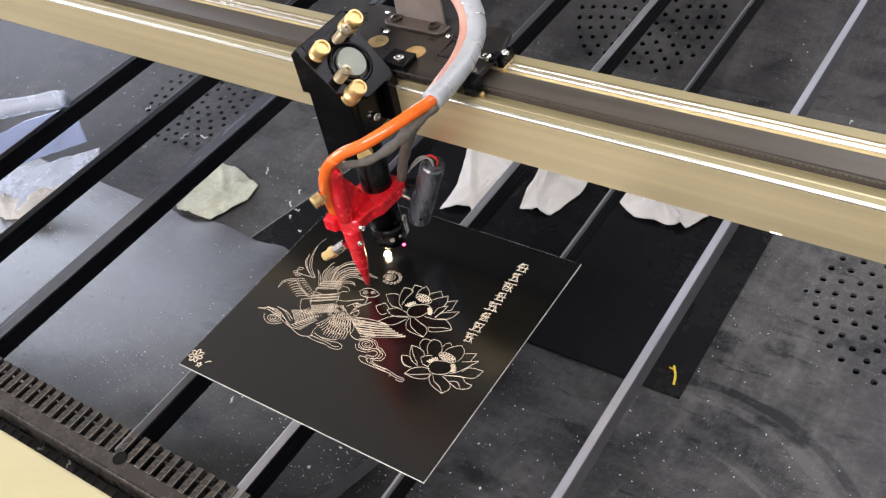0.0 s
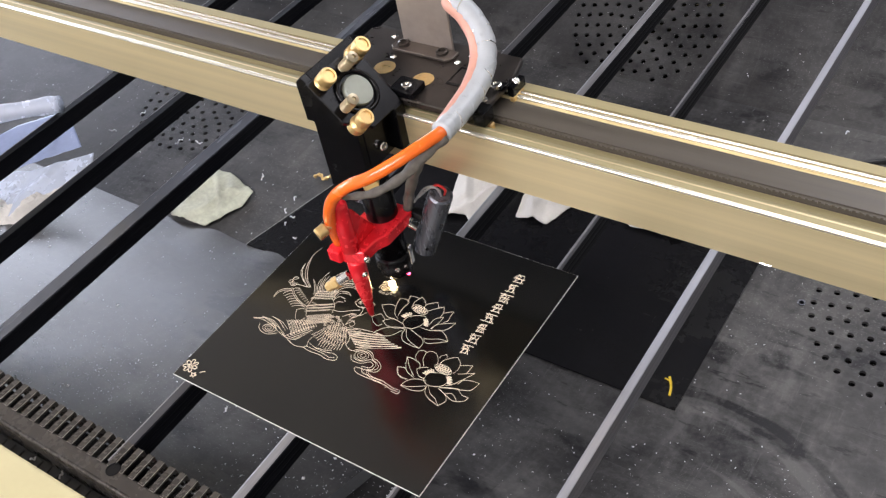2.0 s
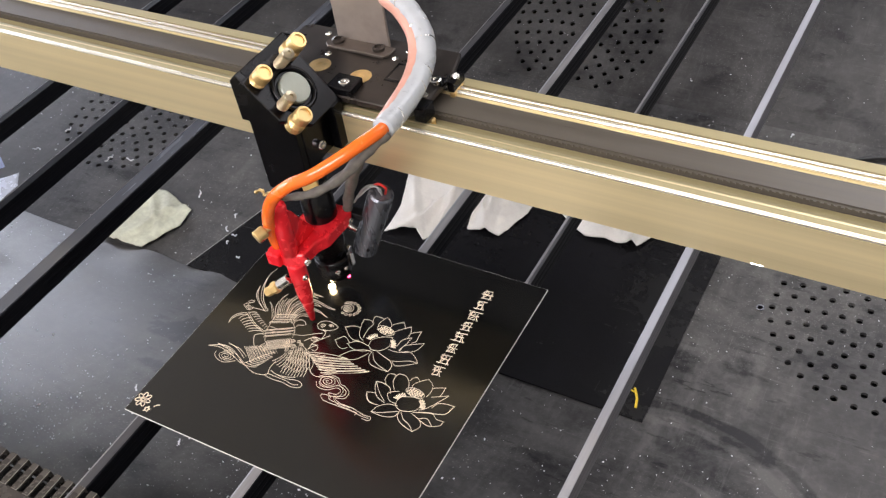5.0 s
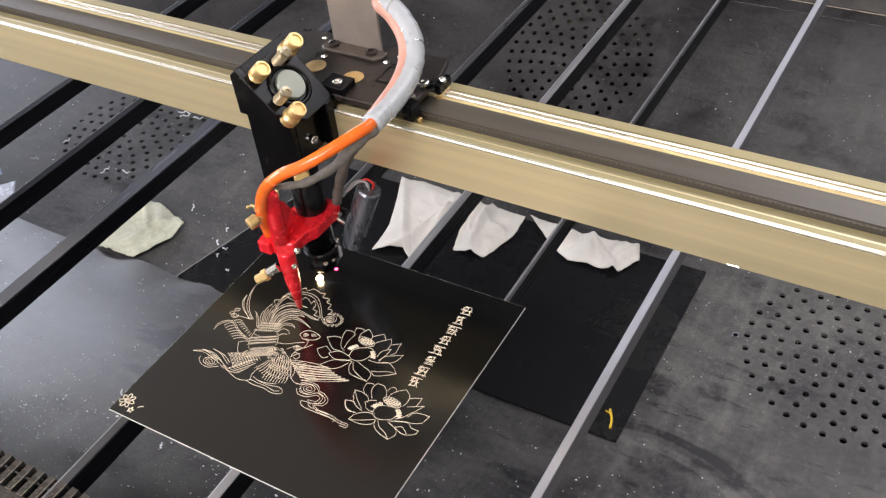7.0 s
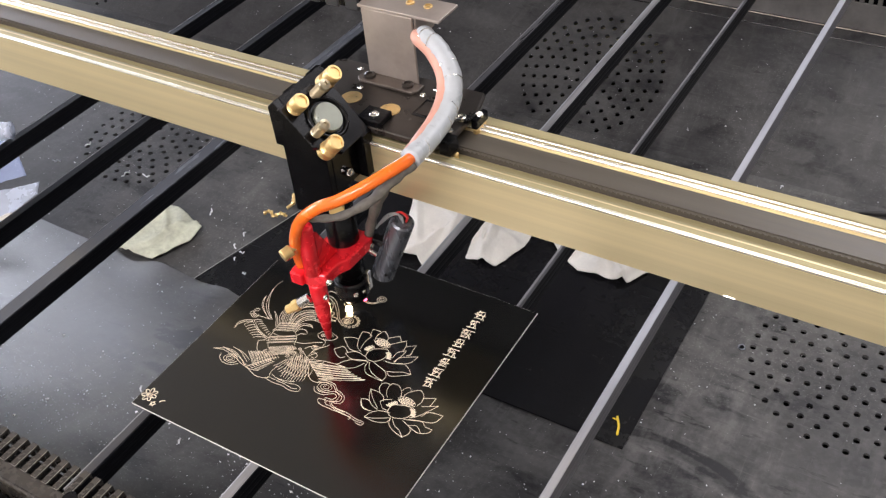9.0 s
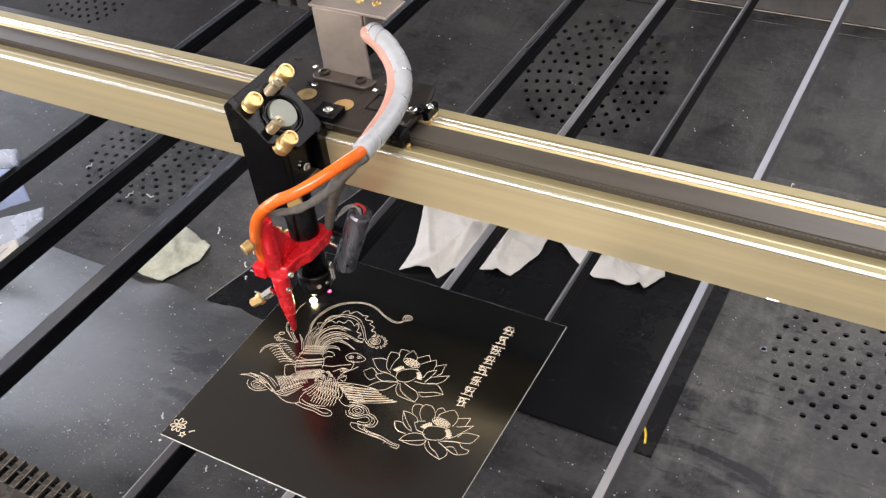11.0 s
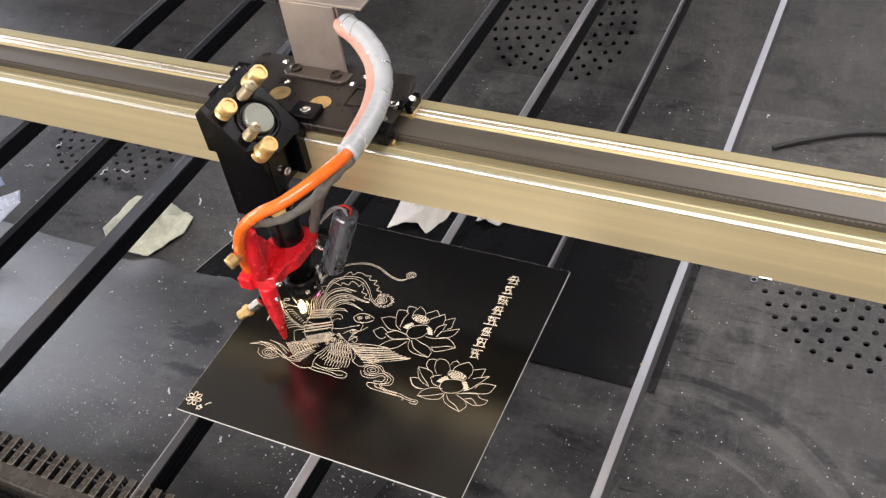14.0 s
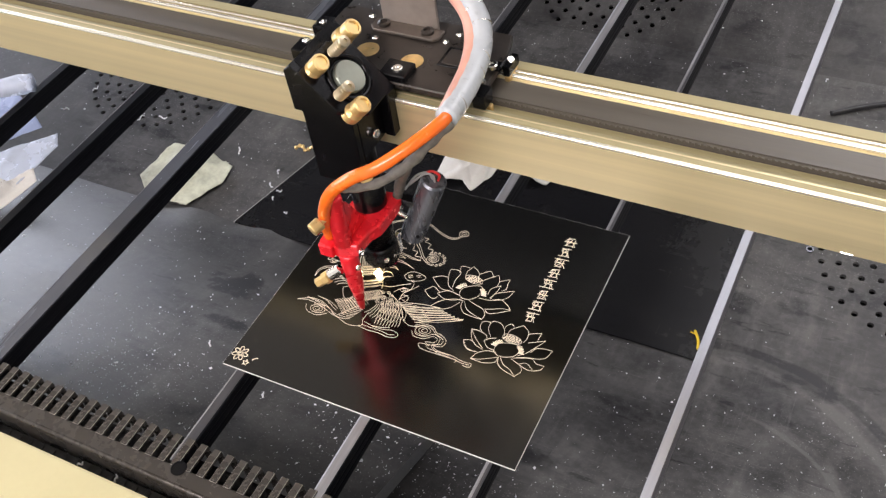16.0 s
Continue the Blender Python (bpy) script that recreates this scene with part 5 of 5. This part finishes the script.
def spring_bolt(parent, a, d):
    a, d = Vector(a), Vector(d).normalized()
    prof = [(0.002, 0)]
    for k in range(6):
        prof += [(0.0030, 0.0005 + 0.0030 * k), (0.0050, 0.0010 + 0.0030 * k), (0.0054, 0.0015 + 0.0030 * k), (0.0050, 0.0020 + 0.0030 * k), (0.0030, 0.0025 + 0.0030 * k)]
    prof += [(0.0052, 0.0195), (0.0052, 0.0225), (0.002, 0.0235), (0.002, 0.0215), (0, 0.0215)]
    part("spring_bolt", bm_lathe(prof, 16, Matrix.Translation(a) @ d.to_track_quat("Z", "Y").to_matrix().to_4x4()), SPRING, parent, "steel bolt in a coil spring")


def screw(parent, p, d, r=0.0035, m=None):
    p, d = Vector(p), Vector(d).normalized()
    part("screw", bm_lathe([(r * 0.85, -0.003), (r, -0.002), (r, 0.001), (r * 0.8, 0.0018), (r * 0.45, 0.0018), (r * 0.42, 0.0006), (0, 0.0006)], 14,
                           Matrix.Translation(p) @ d.to_track_quat("Z", "Y").to_matrix().to_4x4()), m or STEEL, parent)


def build_carriage():
    c = thing("laser_carriage", "black laser head carriage with a red air nozzle and orange hose", "laser head")
    # plate that runs on the beam
    part("base_plate", bm_prism([(-0.046, 0.046), (0.098, 0.046), (0.106, 0.060), (0.106, 0.112), (0.098, 0.142), (-0.068, 0.142), (-0.074, 0.136), (-0.074, 0.058), (-0.066, 0.046)], 0.2055, 0.2125, 2, 0.0012), PLATE, c)
    part("under_block", bm_box(-0.040, 0.060, 0.1995, 0.092, 0.116, 0.2055), BLACK, c)
    part("end_bracket", bm_box(0.1065, 0.098, 0.2, 0.113, 0.12, 0.2105, 0.001), BLACK, c)
    part("end_bracket", bm_box(-0.09, 0.062, 0.2, -0.0742, 0.082, 0.2118, 0.001), BLACK, c)
    part("end_bracket", bm_box(-0.09, 0.1, 0.2, -0.0742, 0.12, 0.2118, 0.001), BLACK, c)
    screw(c, (-0.082, 0.078, 0.2118), (0, 0, 1), 0.0036)
    screw(c, (-0.082, 0.1085, 0.2118), (0, 0, 1), 0.0036)
    part("end_bracket", bm_box(0.1, 0.05, 0.2, 0.112, 0.066, 0.215, 0.001), BLACK, c)
    part("belt_clip", bm_box(0.098, 0.058, 0.1885, 0.113, 0.0645, 0.198, 0.001), BRASS, c, "brass belt clip")
    part("wiper", bm_box(0.108, 0.098, 0.1945, 0.113, 0.117, 0.2005, 0.001), BRASS, c, "brass wiper on the guide rods")
    screw(c, (0.1015, 0.089, 0.2175), (0, 0, 1), 0.0055)
    screw(c, (0.1, 0.07, 0.2135), (0, 0, 1), 0.004)
    screw(c, (0.11, 0.109, 0.2105), (0.3, 0, 1), 0.0036)
    part("bent_tab", bm_prism([(0.1, 0.2126), (0.109, 0.2126), (0.111, 0.2185), (0.1098, 0.2188), (0.108, 0.214), (0.1, 0.2138)], 0.088, 0.1, 1), BLACK, c)
    for x, y in ((-0.018, 0.082), (0.029, 0.078)):
        part("bright_boss", bm_lathe([(0.0095, 0.2118), (0.0105, 0.2126), (0.0105, 0.2131), (0.0032, 0.2131), (0.003, 0.2126), (0, 0.2126)], 24, pose(x, y, 0)), BRASS, c, "worn brass boss")
    part("slot_frame", bm_box(0.052, 0.080, 0.2122, 0.076, 0.108, 0.2135, 0.0006), BLACK, c)
    part("slot_window", bm_box(0.055, 0.083, 0.2124, 0.073, 0.105, 0.2138, 0.0003), PLATE, c)
    for x, y in ((-0.02, 0.1), (0.045, 0.113), (0.052, 0.127), (-0.036, 0.052), (-0.04, 0.13)):
        screw(c, (x, y, 0.2125), (0, 0, 1), 0.0032)
    # cable bracket
    br = part("cable_bracket", bm_box(-0.026, 0.1255, 0.2135, 0.032, 0.1285, 0.286, 0.0006), BRACKET, c, "bent grey sheet-steel cable bracket")
    part("foot", bm_prism([(-0.032, 0.1135), (-0.027, 0.1085), (0.034, 0.1085), (0.039, 0.1135), (0.039, 0.1255), (-0.032, 0.1255)], 0.2127, 0.2160, 2, 0.0008), FOOT, br, "dark oily foot")
    part("top_flange", bm_box(-0.03, 0.1255, 0.2862, 0.062, 0.162, 0.2892, 0.0006), BRACKET, br)
    part("side_lip", bm_box(0.032, 0.1287, 0.262, 0.0345, 0.16, 0.286, 0.0005), BRACKET, br)
    for x in (-0.02, 0.025):
        part("washer", bm_lathe([(0.006, 0.2158), (0.006, 0.2185), (0.0035, 0.2195), (0.003, 0.2175), (0, 0.2175)], 18, pose(x, 0.1175, 0)), PLATE, br)
    screw(br, (0.018, 0.147, 0.2892), (0, 0, 1), 0.0045, BRASS)
    screw(br, (0.038, 0.147, 0.2892), (0, 0, 1), 0.0045, BRASS)
    chain = part("cable_chain", bm_box(-0.46, 0.139, 0.274, -0.03, 0.161, 0.293, 0.002), BLACK, c, "black plastic cable chain")
    for k in range(17):
        part("chain_link", bm_box(-0.455 + 0.025 * k, 0.1375, 0.2725, -0.437 + 0.025 * k, 0.1625, 0.2945, 0.002), RUBBER, chain)
    # mirror mount: upright block with a sloping top that faces the far end of the beam
    s = 0.7071
    part("mount_body", bm_prism([(-0.029, 0.138), (-0.029, 0.2125), (-0.037, 0.2125), (-0.038, 0.253), (-0.030, 0.2605), (0.020, 0.2105), (0.020, 0.150), (0.0, 0.138)], -0.0135, -0.006, 1, 0.0008), BLACK, c)
    part("mount_side", bm_prism([(-0.0378, 0.2125), (-0.0378, 0.2525), (-0.0302, 0.26), (-0.022, 0.251), (-0.022, 0.2125)], -0.0059, 0.058, 1, 0.0008), BLACK, c)
    part("mount_core", bm_prism([(-0.0219, 0.214), (-0.0219, 0.2475), (0.0115, 0.214)], -0.0059, 0.055, 1, 0.0006), BLACK, c)
    part("mount_front_web", bm_box(-0.0285, -0.0059, 0.146, -0.020, 0.046, 0.2124, 0.001), BLACK, c)
    part("mount_right_web", bm_box(0.012, -0.0059, 0.165, 0.0198, 0.046, 0.2135, 0.001), BLACK, c)
    part("ear", bm_box(0.013, 0.046, 0.2127, 0.039, 0.0685, 0.2205, 0.001), BLACK, c)
    screw(c, (0.0275, 0.056, 0.2205), (0, 0, 1), 0.0048)
    part("rib", bm_box(0.0201, 0.030, 0.165, 0.030, 0.045, 0.2125, 0.001), BLACK, c)
    n = Vector((s, 0, s))
    m45 = Matrix.Translation((0.0, 0.014, 0.2305)) @ n.to_track_quat("Z", "Y").to_matrix().to_4x4()
    part("tilt_plate", bm_prism([(-0.0335, -0.030), (-0.0335, 0.012), (-0.012, 0.034), (0.034, 0.034), (0.034, -0.012), (0.016, -0.030)], 0.003, 0.008, 2, 0.0008), BLACK, c).matrix_local = m45 @ pose(0, 0, 0, 0, 0, 90)
    part("mirror_ring", bm_lathe([(0.0215, 0.0078), (0.0215, 0.0105), (0.019, 0.0115), (0.0175, 0.0095), (0.0165, 0.006), (0.0215, 0.006)], 36, m45), BLACK, c, "", True)
    part("mirror_back", bm_lathe([(0.0145, 0.004), (0.0145, 0.0115), (0.0138, 0.0125), (0, 0.0125)], 36, m45), MIRROR, c, "grey-green round mirror back")
    knob(c, (0.0050, 0.0370, 0.2715), n)
    knob(c, (-0.0015, -0.0060, 0.2650), n)
    knob(c, (0.0330, -0.0090, 0.2330), n)
    spring_bolt(c, (-0.0100, 0.0200, 0.2530), n)
    spring_bolt(c, (0.0065, -0.0085, 0.2320), n)
    # lens tube
    tx, ty = 0.004, 0.008
    part("lens_tube", bm_lathe([(0.0158, 0.046), (0.0158, 0.128), (0.0152, 0.1285), (0.0152, 0.165), (0.0145, 0.212)], 36, pose(tx, ty, 0)), BLACK, c, "", True)
    part("lens_cap", bm_lathe([(0.006, 0.017), (0.0155, 0.020), (0.0184, 0.027), (0.0184, 0.042), (0.0172, 0.0458), (0.012, 0.0459)], 36, pose(tx, ty, 0)), BLACK, c, "", True)
    screw(c, (tx + 0.0134, ty - 0.0126, 0.035), (0.72, -0.69, 0), 0.0028)
    screw(c, (tx + 0.0177, ty - 0.0045, 0.035), (0.97, -0.24, 0), 0.0022)
    part("clip", bm_box(tx + 0.0168, ty + 0.002, 0.032, tx + 0.021, ty + 0.008, 0.056, 0.0008), STEEL, c)
    part("tube_knob", bm_lathe([(0.0035, 0), (0.0035, 0.006), (0.0068, 0.007), (0.0074, 0.008), (0.0074, 0.017), (0.0066, 0.018), (0, 0.018)], 20, Matrix.Translation((tx + 0.009, ty - 0.011, 0.152)) @ Vector((0.6, -0.75, 0.25)).to_track_quat("Z", "Y").to_matrix().to_4x4()), BRASS, c, "brass clamping knob")
    screw(c, (tx + 0.0135, ty + 0.0005, 0.140), (1, 0, 0.1), 0.003)
    screw(c, (0.0235, 0.012, 0.182), (1, -0.3, 0.1), 0.0042)
    # red clamp and nozzle
    red = part("nozzle_clamp", bm_prism([(-0.017, -0.052), (0.004, -0.0535), (0.020, -0.046), (0.0215, -0.026), (0.027, -0.016), (0.0285, 0.024), (0.0225, 0.0265), (0.0215, 0.0275), (-0.0125, 0.026), (-0.017, -0.030)], 0.0825, 0.0965, 2, 0.0012), RED, c, "red anodised clamp round the lens tube")
    part("clamp_web", bm_prism([(-0.046, 0.0966), (-0.046, 0.146), (-0.034, 0.138), (-0.020, 0.112), (-0.0095, 0.0966)], 0.0025, 0.0105, 0, 0.001), RED, red)
    part("clamp_step", bm_box(-0.0145, -0.058, 0.084, 0.0, -0.045, 0.098, 0.0012), RED, red)
    part("nozzle_body", bm_lathe([(0.0075, 0.0965), (0.0084, 0.0975), (0.0084, 0.152), (0.0078, 0.154), (0.004, 0.154)], 28, pose(0.007, -0.047, 0)), RED, red, "", True)
    cone = part("air_nozzle", bm_lathe([(0.0016, 0.004), (0.0026, 0.0042), (0.0074, 0.040), (0.0084, 0.060), (0.0086, 0.0605), (0.0088, 0.0615), (0.0088, 0.080), (0.0078, 0.0826)], 28, pose(0.007, -0.045, 0)), RED, red, "red tapered air nozzle", True)
    screw(red, (0.0235, -0.046, 0.0895), (0.8, -0.6, 0), 0.0034)
    screw(red, (0.0295, 0.018, 0.0885), (1, -0.1, 0), 0.0034)
    part("clamp_bolt", rod(0.0025, (0.024, 0.016, 0.084), (0.037, 0.016, 0.080), 10), STEEL, red, "steel clamping bolt")
    screw(red, (0.016, -0.0475, 0.068), (0.9, -0.4, 0), 0.003)
    part("side_knob", bm_lathe([(0.0028, 0), (0.0028, 0.009), (0.0055, 0.010), (0.0062, 0.011), (0.0062, 0.0195), (0.0055, 0.0205), (0, 0.0205)], 20, Matrix.Translation((0.005, -0.054, 0.138)) @ Vector((-0.35, -0.9, -0.2)).to_track_quat("Z", "Y").to_matrix().to_4x4()), BRASS, red, "brass hose fitting screw")
    fit = part("hose_fitting", rod(0.0052, (-0.002, -0.05, 0.062), (-0.012, -0.057, 0.055), 12), STEEL, red, "steel and brass hose fitting")
    part("nut", rod(0.0062, (-0.012, -0.057, 0.055), (-0.017, -0.0605, 0.0515), 6), BRASS, fit)
    part("nut", rod(0.0048, (-0.017, -0.0605, 0.0515), (-0.023, -0.0645, 0.048), 6), BRASS, fit)
    # pointer diode
    dio = part("pointer_diode", rod(0.0122, (0.0285, 0.030, 0.040), (0.0622, 0.032, 0.122), 28), DIODE, c, "dark metal tube of the red pointer diode")
    part("grub_hole", rod(0.0016, (0.0425, 0.0185, 0.054), (0.0428, 0.0165, 0.0545), 8), BLACK, dio)
    part("wire", bm_hose([(0.061, 0.032, 0.121), (0.058, 0.03, 0.131), (0.048, 0.026, 0.128), (0.034, 0.024, 0.108)], 0.0011, 6, 6), WIREG, dio)
    part("wire", bm_hose([(0.0635, 0.03, 0.121), (0.064, 0.028, 0.1305), (0.056, 0.026, 0.132), (0.04, 0.024, 0.116)], 0.0011, 6, 6), WIREG, dio)
    part("wire", bm_hose([(0.0655, 0.033, 0.121), (0.068, 0.032, 0.129), (0.062, 0.03, 0.134), (0.054, 0.03, 0.128)], 0.0013, 6, 6), WIRE, dio, "red wire")
    part("diode_arm", bm_box(0.016, 0.022, 0.086, 0.046, 0.032, 0.094, 0.001), BLACK, c)
    # hoses
    wrap = part("spiral_wrap", bm_hose([(0.046, 0.124, 0.272), (0.052, 0.118, 0.2735), (0.066, 0.115, 0.267), (0.084, 0.105, 0.253), (0.093, 0.090, 0.238), (0.098, 0.065, 0.229), (0.101, 0.030, 0.2265), (0.1015, 0.003, 0.227)], 0.0098, 16, 14, 0.015, 14), [WRAP], c, "translucent white spiral cable wrap", True)
    part("hose_in_wrap", bm_hose([(0.040, 0.121, 0.272), (0.047, 0.114, 0.2735), (0.061, 0.111, 0.266), (0.078, 0.101, 0.2525), (0.0865, 0.086, 0.239), (0.0920, 0.061, 0.2305), (0.0965, 0.027, 0.2285), (0.0995, 0.004, 0.2285)], 0.0070, 12, 10), WRAP_PINK, wrap, "pinkish strip where the orange hose shows through", True)
    for k in range(11):
        f = 0.06 + 0.085 * k
        pth = smooth_path([(0.046, 0.124, 0.272), (0.052, 0.118, 0.2735), (0.066, 0.115, 0.267), (0.084, 0.105, 0.253), (0.093, 0.090, 0.238), (0.098, 0.065, 0.229), (0.101, 0.030, 0.2265), (0.1015, 0.003, 0.227)], 14)
        i = min(len(pth) - 2, int(f * (len(pth) - 1)))
        d = (pth[i + 1] - pth[i]).normalized()
        d = (d + Vector((0, 0, 0.35))).normalized()
        part("wrap_turn", bm_lathe([(0.0094, -0.0006), (0.0102, -0.0004), (0.0102, 0.0004), (0.0094, 0.0006)], 18, Matrix.Translation(pth[i]) @ d.to_track_quat("Z", "Y").to_matrix().to_4x4()), STEEL if k % 3 else WRAP, wrap)
    part("air_hose", bm_hose([(0.1015, 0.006, 0.2265), (0.101, -0.003, 0.2275), (0.095, -0.020, 0.2265), (0.083, -0.038, 0.2205), (0.065, -0.055, 0.211), (0.043, -0.062, 0.199), (0.0215, -0.0635, 0.178), (0.0065, -0.060, 0.150), (-0.004, -0.051, 0.120), (-0.006, -0.047, 0.102)], 0.0056, 14, 8), ORANGE, c, "bright orange air hose", True)
    part("cable_sleeve", bm_hose([(0.1035, 0.004, 0.2235), (0.093, -0.015, 0.2135), (0.079, -0.030, 0.1975), (0.056, -0.044, 0.1825), (0.034, -0.052, 0.1765), (0.022, -0.055, 0.1745)], 0.0062, 12, 7, 0.12, 7, 0.6), SLEEVE, c, "crumpled grey heat-shrink sleeve", True)
    part("cable_sleeve", bm_hose([(0.095, -0.008, 0.216), (0.074, 0.004, 0.192), (0.055, 0.012, 0.163), (0.036, 0.019, 0.126), (0.026, 0.022, 0.100)], 0.0058, 12, 7, 0.1, 5, 0.15), SLEEVE, c, "crumpled grey heat-shrink sleeve", True)
    # burning point and pointer dot on the plate
    spark = part("burn_spark", bm_lathe([(0, 0.0003), (0.0022, 0.0007), (0.0034, 0.002), (0.0037, 0.0036), (0.003, 0.0054), (0.0017, 0.0066), (0, 0.0071)], 20), SPARK, c, "bright yellow-white burning point", True)
    part("pointer_dot", bm_lathe([(0, 0.0004), (0.0019, 0.0005), (0.0019, 0.0008), (0, 0.0009)], 14, pose(0.006, 0.0215, 0)), REDDOT, c, "red pointer dot")
    return c, spark


build_room()
build_pan()
build_slats()
build_combs()
LATE = build_plate()
build_litter()
BEAM = build_beam()
CARRIAGE, BURN = build_carriage()


def motions():
    """The beam travels across the bed, the carriage along the beam, and the strokes appear as they are burnt."""
    walk(BEAM, [(t, pose(0, y, 0)) for t, x, y in HEAD])
    walk(CARRIAGE, [(t, pose(x, y, 0)) for t, x, y in HEAD])
    # the beam is off while the head travels to the crest and back
    walk(BURN, [(t, pose(0, 0, z)) for t, z in ((0, 0), (11.1, 0), (11.25, 0.026), (12.2, 0.026), (12.35, 0), (16, 0))])
    for a, b, ob in LATE:
        walk(ob, [(0, pose(0, 0, -0.0006)), (a, pose(0, 0, -0.0006)), (b, pose(0, 0, 0)), (16, pose(0, 0, 0))])


motions()
